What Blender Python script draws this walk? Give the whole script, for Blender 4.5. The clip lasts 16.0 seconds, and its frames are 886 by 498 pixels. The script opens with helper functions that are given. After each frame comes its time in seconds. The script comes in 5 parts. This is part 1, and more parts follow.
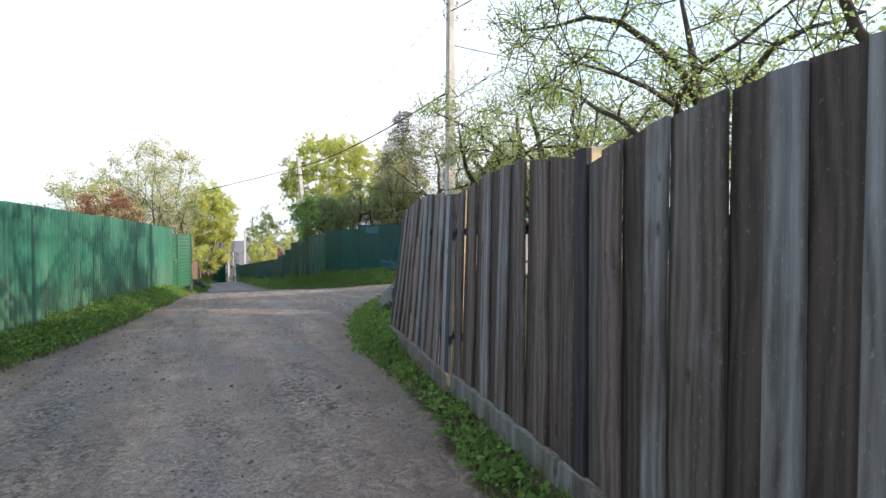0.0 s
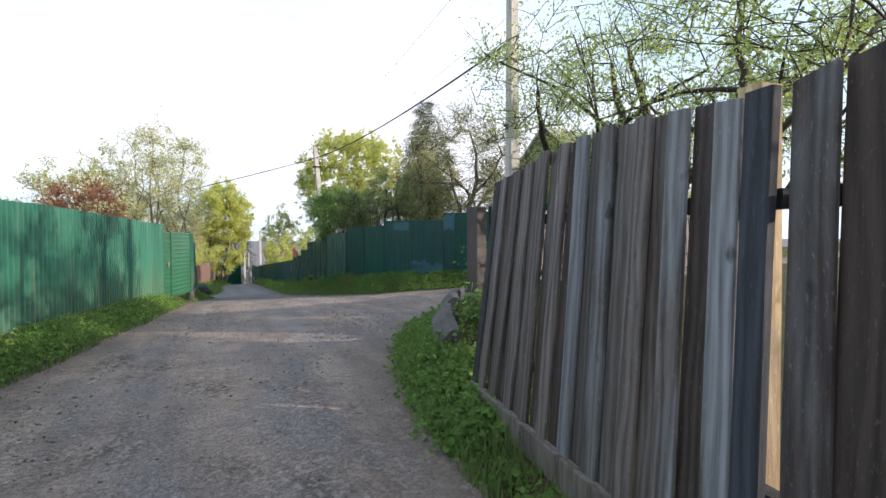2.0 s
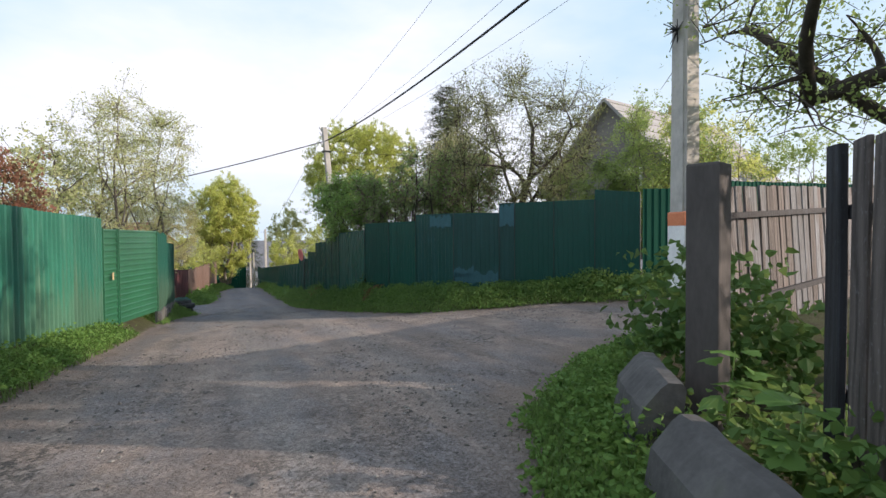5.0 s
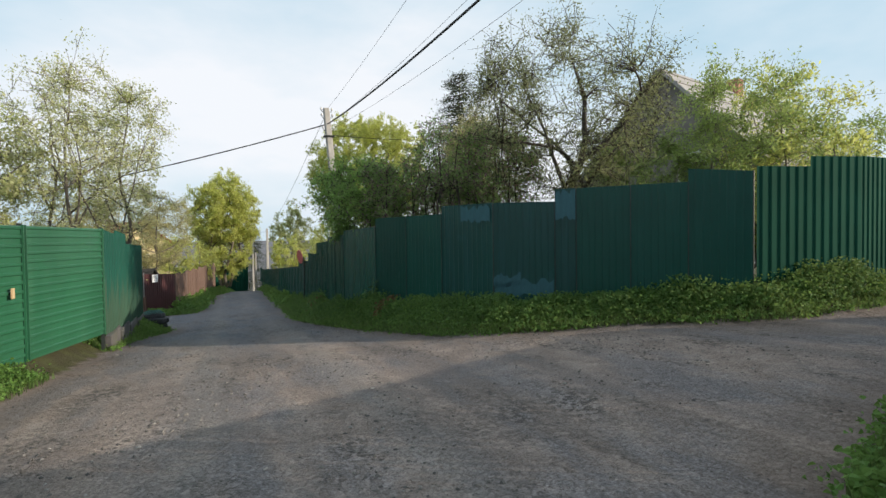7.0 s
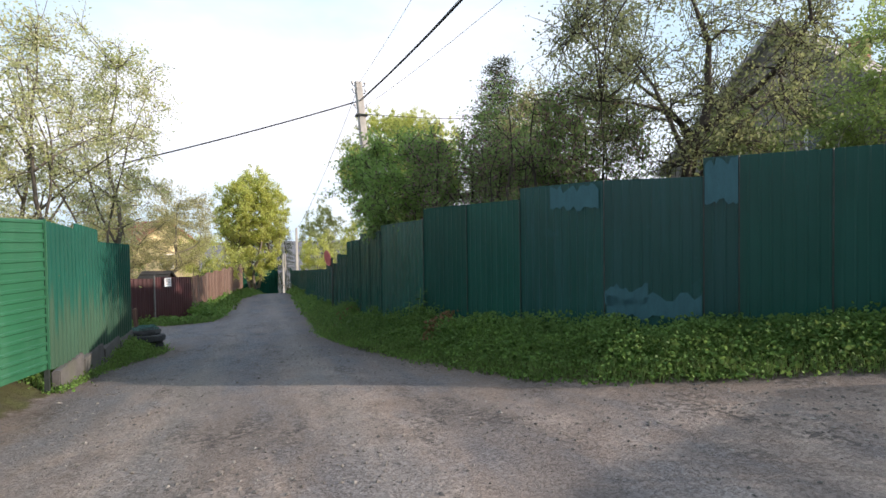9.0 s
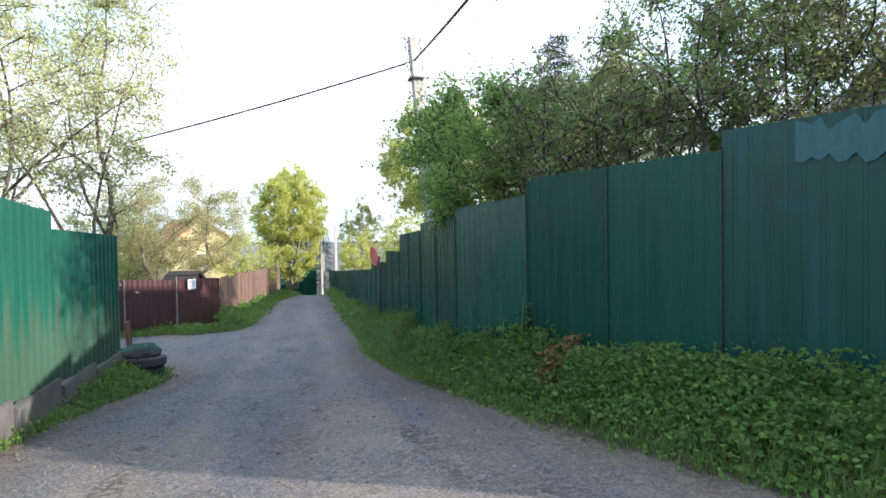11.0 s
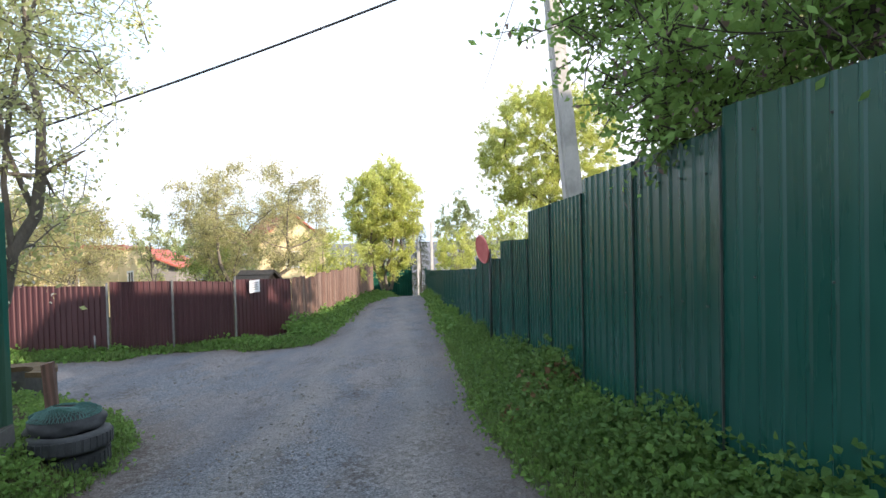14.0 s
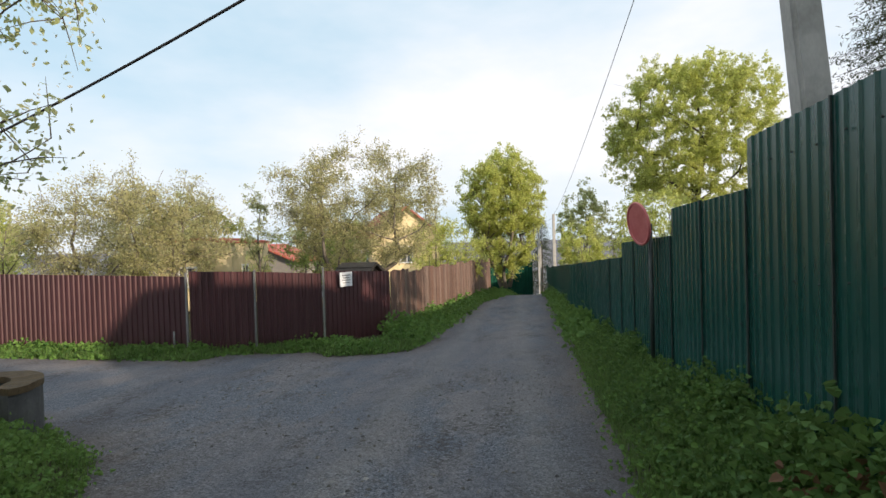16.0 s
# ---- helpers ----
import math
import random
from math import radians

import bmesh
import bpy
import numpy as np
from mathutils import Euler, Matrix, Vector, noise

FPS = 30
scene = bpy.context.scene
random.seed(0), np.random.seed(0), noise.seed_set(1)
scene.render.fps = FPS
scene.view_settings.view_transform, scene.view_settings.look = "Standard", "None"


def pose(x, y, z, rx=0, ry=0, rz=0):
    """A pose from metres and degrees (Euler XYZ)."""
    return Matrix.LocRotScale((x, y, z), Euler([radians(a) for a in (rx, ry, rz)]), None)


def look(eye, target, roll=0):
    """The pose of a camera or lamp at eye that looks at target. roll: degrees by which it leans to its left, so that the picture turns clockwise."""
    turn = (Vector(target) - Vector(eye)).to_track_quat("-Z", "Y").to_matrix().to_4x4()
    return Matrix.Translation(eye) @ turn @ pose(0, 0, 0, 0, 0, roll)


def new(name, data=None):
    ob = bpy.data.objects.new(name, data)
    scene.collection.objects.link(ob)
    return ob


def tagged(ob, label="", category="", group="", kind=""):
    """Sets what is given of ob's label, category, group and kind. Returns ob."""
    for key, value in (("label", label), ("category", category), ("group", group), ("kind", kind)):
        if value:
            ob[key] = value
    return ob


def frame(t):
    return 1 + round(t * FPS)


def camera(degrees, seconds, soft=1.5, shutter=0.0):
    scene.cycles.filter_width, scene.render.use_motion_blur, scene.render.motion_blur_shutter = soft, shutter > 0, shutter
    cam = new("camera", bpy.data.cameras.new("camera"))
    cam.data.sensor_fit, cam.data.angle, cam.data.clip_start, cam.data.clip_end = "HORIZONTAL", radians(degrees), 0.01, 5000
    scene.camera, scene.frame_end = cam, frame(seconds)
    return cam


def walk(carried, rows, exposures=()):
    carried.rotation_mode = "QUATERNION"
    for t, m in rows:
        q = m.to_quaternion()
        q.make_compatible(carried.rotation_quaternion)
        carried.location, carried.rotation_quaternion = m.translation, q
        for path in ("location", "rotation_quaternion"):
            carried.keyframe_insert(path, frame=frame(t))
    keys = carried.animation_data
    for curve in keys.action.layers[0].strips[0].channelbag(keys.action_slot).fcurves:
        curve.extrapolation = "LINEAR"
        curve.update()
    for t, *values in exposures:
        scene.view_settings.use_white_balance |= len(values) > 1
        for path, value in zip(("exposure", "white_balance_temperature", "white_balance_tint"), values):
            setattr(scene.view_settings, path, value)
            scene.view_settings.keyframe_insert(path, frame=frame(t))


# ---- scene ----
cam = camera(80.5, 16.0)
METRES, EYE, TILT, LEAN, TURN = 24.0, 1.5, 0.0, 0.0, -26.1
ROWS = [
    (0.0, 0.0, 0.0, 0.0, 0.0, -1.21, -0.08),
    (0.5, -0.0101, 0.0314, 0.0007, 0.54, -1.25, -0.05),
    (1.0, -0.018, 0.0617, -0.0008, 0.96, -1.19, 0.03),
    (1.5, -0.0276, 0.0943, -0.0018, 1.46, -1.27, 0.07),
    (2.0, -0.0342, 0.1259, -0.0024, 1.78, -1.27, 0.22),
    (2.5, -0.0429, 0.1559, -0.0025, 2.06, -1.31, 0.25),
    (3.0, -0.0488, 0.1862, -0.0031, 2.17, -1.25, 0.29),
    (3.5, -0.0592, 0.217, -0.0014, 2.16, -1.35, 0.31),
    (4.0, -0.0673, 0.2461, -0.0024, 2.27, -1.23, 0.31),
    (4.5, -0.0769, 0.2757, -0.0022, 2.54, -1.32, 0.35),
    (7.0, -0.1144, 0.4294, -0.0035, 3.36, -1.47, 0.73),
    (7.5, -0.1232, 0.4595, -0.0033, 4.34, -1.48, 0.72),
    (8.0, -0.1304, 0.49, -0.0035, 4.96, -1.38, 0.82),
    (8.5, -0.1402, 0.5196, -0.0047, 5.87, -1.38, 0.74),
    (9.0, -0.1508, 0.5516, -0.0066, 6.62, -1.4, 0.82),
    (11.5, -0.215, 0.7001, -0.0149, 11.84, -1.3, 1.08),
    (12.0, -0.2266, 0.7296, -0.0161, 13.45, -1.3, 1.23),
    (12.5, -0.2359, 0.7573, -0.0185, 15.94, -1.21, 1.26),
    (13.0, -0.2461, 0.7868, -0.0205, 17.84, -1.2, 1.37),
    (13.5, -0.255, 0.8143, -0.0228, 19.42, -1.12, 1.37),
    (14.0, -0.2669, 0.8421, -0.0242, 21.07, -1.14, 1.41),
    (14.5, -0.2774, 0.868, -0.0277, 23.56, -1.08, 1.43),
    (15.0, -0.2892, 0.8937, -0.0308, 26.55, -1.06, 1.55),
    (15.5, -0.3004, 0.9196, -0.0338, 30.69, -0.95, 1.58),
    (16.0, -0.3129, 0.9453, -0.0375, 34.2, -0.93, 1.72),
]
EXPOSURES = [  # seconds, stops, kelvin, tint
    (0, 0.76, 6350, 19), (2, 0.62, 6300, 19), (4.5, 0.38, 6300, 19), (7, 0.10, 6450, 12), (8, 0.25, 6450, 15), (9, 0.48, 6350, 18),
    (11.5, 1.12, 5950, 15), (12.5, 1.12, 6000, 16), (13.5, 1.12, 6150, 18), (14.5, 0.96, 6250, 18), (15.2, 0.68, 6350, 18), (16, 0.24, 6600, 15),
]
walk(cam, [(t, pose(0, 0, EYE, TILT, LEAN, TURN) @ pose(METRES * x, METRES * y, METRES * z, 90 + pitch, roll, yaw)) for t, x, y, z, yaw, pitch, roll in ROWS], EXPOSURES)

# ---- world, sun and exposure ----
SUN_TO = Vector((0.86, -0.50, 0.0)).normalized()
SUN_ELEV = radians(17.0)
world = bpy.data.worlds.new("sky")
scene.world = world
world.use_nodes = True
wn, wl = world.node_tree.nodes, world.node_tree.links
wn.clear()
w_out = wn.new("ShaderNodeOutputWorld")
w_bg = wn.new("ShaderNodeBackground")
w_sky = wn.new("ShaderNodeTexSky")
w_sky.sky_type = "NISHITA"
w_sky.sun_disc = False
w_sky.sun_elevation = SUN_ELEV
w_sky.sun_rotation = math.atan2(SUN_TO.x, SUN_TO.y)
w_sky.air_density, w_sky.dust_density, w_sky.ozone_density = 1.0, 2.5, 1.0
w_tc = wn.new("ShaderNodeTexCoord")
w_map = wn.new("ShaderNodeMapping")
w_map.inputs["Scale"].default_value = (1.0, 1.0, 2.6)
w_noise = wn.new("ShaderNodeTexNoise")
w_noise.inputs["Scale"].default_value = 1.1
w_noise.inputs["Detail"].default_value = 6.0
w_noise.inputs["Roughness"].default_value = 0.55
w_ramp = wn.new("ShaderNodeValToRGB")
w_ramp.color_ramp.elements[0].position, w_ramp.color_ramp.elements[0].color = 0.30, (0.72, 0.72, 0.72, 1)
w_ramp.color_ramp.elements[1].position, w_ramp.color_ramp.elements[1].color = 0.62, (0.96, 0.96, 0.96, 1)
w_mix = wn.new("ShaderNodeMix")
w_mix.data_type = "RGBA"
w_cloud = wn.new("ShaderNodeValToRGB")  # thin high cloud, pale blue where it is thinnest
w_cloud.color_ramp.elements[0].position, w_cloud.color_ramp.elements[0].color = 0.34, (0.60, 0.86, 1.0, 1)
w_cloud.color_ramp.elements[1].position, w_cloud.color_ramp.elements[1].color = 0.62, (0.93, 0.97, 1.0, 1)
w_gain = wn.new("ShaderNodeVectorMath")
w_gain.operation = "SCALE"
w_gain.inputs["Scale"].default_value = 12.5
wl.new(w_noise.outputs["Fac"], w_cloud.inputs["Fac"])
wl.new(w_cloud.outputs["Color"], w_gain.inputs[0])
wl.new(w_gain.outputs["Vector"], w_mix.inputs["B"])
wl.new(w_tc.outputs["Generated"], w_map.inputs["Vector"])
wl.new(w_map.outputs["Vector"], w_noise.inputs["Vector"])
wl.new(w_noise.outputs["Fac"], w_ramp.inputs["Fac"])
wl.new(w_ramp.outputs["Color"], w_mix.inputs["Factor"])
wl.new(w_sky.outputs["Color"], w_mix.inputs["A"])
wl.new(w_mix.outputs["Result"], w_bg.inputs["Color"])
w_bg.inputs["Strength"].default_value = 0.075
wl.new(w_bg.outputs["Background"], w_out.inputs["Surface"])

sun_data = bpy.data.lights.new("sun", "SUN")
sun_data.energy = 5.0
sun_data.angle = radians(0.6)
sun_data.color = (1.0, 0.85, 0.66)
sun = new("sun", sun_data)
sun.matrix_world = look(SUN_TO * 60 * math.cos(SUN_ELEV) + Vector((0, 0, 60 * math.sin(SUN_ELEV))), (0, 0, 0))


# ---- materials ----
def node_mat(name):
    m = bpy.data.materials.new(name)
    m.use_nodes = True
    n, l = m.node_tree.nodes, m.node_tree.links
    n.clear()
    out = n.new("ShaderNodeOutputMaterial")
    bs = n.new("ShaderNodeBsdfPrincipled")
    l.new(bs.outputs["BSDF"], out.inputs["Surface"])
    return m, n, l, bs, out


def noise_at(n, l, scale, detail=4.0, rough=0.55, stretch=(1, 1, 1), space="Object"):
    tc = n.new("ShaderNodeTexCoord")
    mp = n.new("ShaderNodeMapping")
    mp.inputs["Scale"].default_value = stretch
    nz = n.new("ShaderNodeTexNoise")
    nz.inputs["Scale"].default_value = scale
    nz.inputs["Detail"].default_value = detail
    nz.inputs["Roughness"].default_value = rough
    l.new(tc.outputs[space], mp.inputs["Vector"])
    l.new(mp.outputs["Vector"], nz.inputs["Vector"])
    return nz.outputs["Fac"]


def ramp(n, l, fac, stops):
    r = n.new("ShaderNodeValToRGB")
    e = r.color_ramp.elements
    while len(e) < len(stops):
        e.new(0.5)
    for i, (p, c) in enumerate(stops):
        e[i].position = p
        e[i].color = (*c, 1) if len(c) == 3 else c
    l.new(fac, r.inputs["Fac"])
    return r.outputs["Color"]


def mix(n, l, fac, a, b, blend="MIX"):
    x = n.new("ShaderNodeMix")
    x.data_type = "RGBA"
    x.blend_type = blend
    for s, v in (("Factor", fac), ("A", a), ("B", b)):
        if isinstance(v, (int, float)):
            x.inputs[s].default_value = v
        elif isinstance(v, tuple):
            x.inputs[s].default_value = (*v, 1)
        else:
            l.new(v, x.inputs[s])
    return x.outputs["Result"]


def maths(n, l, op, a, b=0.0, clamp=False):
    x = n.new("ShaderNodeMath")
    x.operation = op
    x.use_clamp = clamp
    for i, v in enumerate((a, b)):
        if isinstance(v, (int, float)):
            x.inputs[i].default_value = v
        else:
            l.new(v, x.inputs[i])
    return x.outputs[0]


def bump(n, l, bs, height, strength, dist):
    b = n.new("ShaderNodeBump")
    b.inputs["Strength"].default_value = strength
    b.inputs["Distance"].default_value = dist
    l.new(height, b.inputs["Height"])
    l.new(b.outputs["Normal"], bs.inputs["Normal"])


def plain_mat(name, a, b, scale=6.0, rough=0.7, metal=0.0, relief=0.3, stretch=(1, 1, 1), vary=0.25, grime=None):
    """Two colours mixed by noise at two sizes, with relief and a shade of its own for each piece."""
    m, n, l, bs, out = node_mat(name)
    c1 = noise_at(n, l, scale, 5, 0.6, stretch)
    c2 = noise_at(n, l, scale * 7, 4, 0.6, stretch)
    f = maths(n, l, "ADD", maths(n, l, "MULTIPLY", c1, 0.65), maths(n, l, "MULTIPLY", c2, 0.35))
    col = ramp(n, l, f, [(0.32, a), (0.66, b)])
    if grime:
        g = ramp(n, l, noise_at(n, l, scale * 0.45, 5, 0.65), [(0.5, (0, 0, 0)), (0.68, (1, 1, 1))])
        col = mix(n, l, maths(n, l, "MULTIPLY", g, 0.6), col, grime)
    oi = n.new("ShaderNodeObjectInfo")
    v = maths(n, l, "ADD", maths(n, l, "MULTIPLY", oi.outputs["Random"], vary), 1.0 - vary / 2)
    hsv = n.new("ShaderNodeHueSaturation")
    l.new(v, hsv.inputs["Value"])
    l.new(col, hsv.inputs["Color"])
    l.new(hsv.outputs["Color"], bs.inputs["Base Color"])
    bs.inputs["Roughness"].default_value = rough
    bs.inputs["Metallic"].default_value = metal
    bump(n, l, bs, f, relief, 0.01)
    return m


def board_mat(name, brown, grey, dark, vary=0.5):
    """Weathered sawn board: long grain, knots and silvering that differ from board to board."""
    m, n, l, bs, out = node_mat(name)
    oi = n.new("ShaderNodeObjectInfo")
    tc = n.new("ShaderNodeTexCoord")
    off = n.new("ShaderNodeVectorMath")
    off.operation = "ADD"
    rnd = n.new("ShaderNodeCombineXYZ")
    l.new(maths(n, l, "MULTIPLY", oi.outputs["Random"], 37.0), rnd.inputs["X"])
    l.new(maths(n, l, "MULTIPLY", oi.outputs["Random"], 91.0), rnd.inputs["Z"])
    l.new(tc.outputs["Object"], off.inputs[0])
    l.new(rnd.outputs[0], off.inputs[1])

    def nz(scale, stretch, detail=5.0, rough=0.6, dist=0.0):
        mp = n.new("ShaderNodeMapping")
        mp.inputs["Scale"].default_value = stretch
        x = n.new("ShaderNodeTexNoise")
        x.inputs["Scale"].default_value = scale
        x.inputs["Detail"].default_value = detail
        x.inputs["Roughness"].default_value = rough
        x.inputs["Distortion"].default_value = dist
        l.new(off.outputs[0], mp.inputs["Vector"])
        l.new(mp.outputs["Vector"], x.inputs["Vector"])
        return x.outputs["Fac"]

    grain = nz(16, (1, 1, 0.06), 7, 0.7, 0.9)
    fine = nz(150, (1, 1, 0.03), 3, 0.6)
    silver = nz(3.2, (2, 2, 0.35), 4, 0.6, 0.5)
    knots = nz(7.0, (1.5, 1.5, 0.8), 2, 0.4)
    wmap = n.new("ShaderNodeMapping")
    wmap.inputs["Scale"].default_value = (1.0, 1.0, 0.13)
    wave = n.new("ShaderNodeTexWave")
    wave.inputs["Scale"].default_value = 6.0
    wave.inputs["Distortion"].default_value = 9.0
    wave.inputs["Detail"].default_value = 2.0
    wave.inputs["Detail Scale"].default_value = 1.4
    l.new(off.outputs[0], wmap.inputs["Vector"])
    l.new(wmap.outputs["Vector"], wave.inputs["Vector"])
    f = maths(n, l, "ADD", maths(n, l, "MULTIPLY", grain, 0.55), maths(n, l, "MULTIPLY", fine, 0.25))
    f = maths(n, l, "ADD", f, maths(n, l, "MULTIPLY", wave.outputs["Fac"], 0.20))
    c_b = ramp(n, l, f, [(0.26, dark), (0.50, brown), (0.76, tuple(min(1, v * 1.7) for v in brown))])
    c_g = ramp(n, l, f, [(0.26, tuple(v * 0.4 for v in grey)), (0.50, grey), (0.76, tuple(min(1, v * 1.7) for v in grey))])
    pick = maths(n, l, "ADD", maths(n, l, "MULTIPLY", maths(n, l, "SUBTRACT", oi.outputs["Random"], 0.5), 0.55), silver)
    pick = ramp(n, l, pick, [(0.47, (0, 0, 0)), (0.72, (1, 1, 1))])
    col = mix(n, l, pick, c_b, c_g)
    kn = ramp(n, l, knots, [(0.70, (0, 0, 0)), (0.76, (1, 1, 1))])
    col = mix(n, l, maths(n, l, "MULTIPLY", kn, 0.75), col, dark)
    hsv = n.new("ShaderNodeHueSaturation")
    r2 = maths(n, l, "FRACT", maths(n, l, "MULTIPLY", oi.outputs["Random"], 13.7))
    l.new(maths(n, l, "ADD", maths(n, l, "MULTIPLY", r2, vary), 1.0 - vary / 2), hsv.inputs["Value"])
    l.new(col, hsv.inputs["Color"])
    l.new(hsv.outputs["Color"], bs.inputs["Base Color"])
    pits = nz(70, (1, 1, 0.35), 5, 0.75, 0.3)
    speck = ramp(n, l, pits, [(0.58, (0, 0, 0)), (0.70, (1, 1, 1))])
    flake = mix(n, l, maths(n, l, "MULTIPLY", speck, 0.45), hsv.outputs["Color"], tuple(min(1, v * 2.1) for v in grey))
    l.new(flake, bs.inputs["Base Color"])
    bs.inputs["Roughness"].default_value = 0.82
    bump(n, l, bs, maths(n, l, "ADD", f, maths(n, l, "MULTIPLY", pits, 0.6)), 0.8, 0.006)
    return m


def sheet_mat(name, base, worn, rust, worn_low=0.0, rough=0.38, blotch=0.0, gloss=0.5):
    """Painted steel sheet: slight fading, streaks of dirt, chips; worn_low bares the sheet near its foot."""
    m, n, l, bs, out = node_mat(name)
    big = noise_at(n, l, 0.9, 4, 0.5)
    streak = noise_at(n, l, 9.0, 5, 0.6, (1, 1, 0.06))
    speck = noise_at(n, l, 26.0, 4, 0.6)
    col = ramp(n, l, big, [(0.3, tuple(v * 0.82 for v in base)), (0.7, tuple(min(1, v * 1.18) for v in base))])
    col = mix(n, l, maths(n, l, "MULTIPLY", ramp(n, l, streak, [(0.52, (0, 0, 0)), (0.7, (1, 1, 1))]), 0.35), col, worn)
    col = mix(n, l, ramp(n, l, speck, [(0.72, (0, 0, 0)), (0.75, (1, 1, 1))]), col, rust)
    if blotch:
        bl = noise_at(n, l, 2.2, 5, 0.7)
        col = mix(n, l, maths(n, l, "MULTIPLY", ramp(n, l, bl, [(0.60, (0, 0, 0)), (0.63, (1, 1, 1))]), blotch), col, worn)
    if worn_low:
        tc = n.new("ShaderNodeTexCoord")
        sp = n.new("ShaderNodeSeparateXYZ")
        l.new(tc.outputs["Object"], sp.inputs[0])
        hgt = maths(n, l, "SUBTRACT", maths(n, l, "MULTIPLY", streak, 2.6), sp.outputs["Z"])
        low = ramp(n, l, hgt, [(0.35, (0, 0, 0)), (0.75, (1, 1, 1))])
        col = mix(n, l, maths(n, l, "MULTIPLY", low, worn_low), col, rust)
    oi = n.new("ShaderNodeObjectInfo")
    hsv = n.new("ShaderNodeHueSaturation")
    l.new(maths(n, l, "ADD", maths(n, l, "MULTIPLY", oi.outputs["Random"], 0.22), 0.89), hsv.inputs["Value"])
    l.new(col, hsv.inputs["Color"])
    l.new(hsv.outputs["Color"], bs.inputs["Base Color"])
    l.new(maths(n, l, "ADD", maths(n, l, "MULTIPLY", streak, 0.3), rough - 0.12), bs.inputs["Roughness"])
    bs.inputs["Specular IOR Level"].default_value = gloss
    bump(n, l, bs, big, 0.25, 0.02)
    return m


def leaf_mat(name, a, b, trans=0.5, rough=0.6):
    m, n, l, bs, out = node_mat(name)
    g = n.new("ShaderNodeNewGeometry")
    col = ramp(n, l, g.outputs["Random Per Island"], [(0.0, a), (1.0, b)])
    big = noise_at(n, l, 0.8, 3)
    col = mix(n, l, 0.35, col, ramp(n, l, big, [(0.35, a), (0.65, b)]))
    l.new(col, bs.inputs["Base Color"])
    bs.inputs["Roughness"].default_value = rough
    bs.inputs["Specular IOR Level"].default_value = 0.25
    tr = n.new("ShaderNodeBsdfTranslucent")
    l.new(mix(n, l, 0.2, col, (0.62, 0.70, 0.26)), tr.inputs["Color"])
    ms = n.new("ShaderNodeMixShader")
    ms.inputs[0].default_value = trans
    l.new(bs.outputs[0], ms.inputs[1])
    l.new(tr.outputs[0], ms.inputs[2])
    l.new(ms.outputs[0], out.inputs["Surface"])
    return m


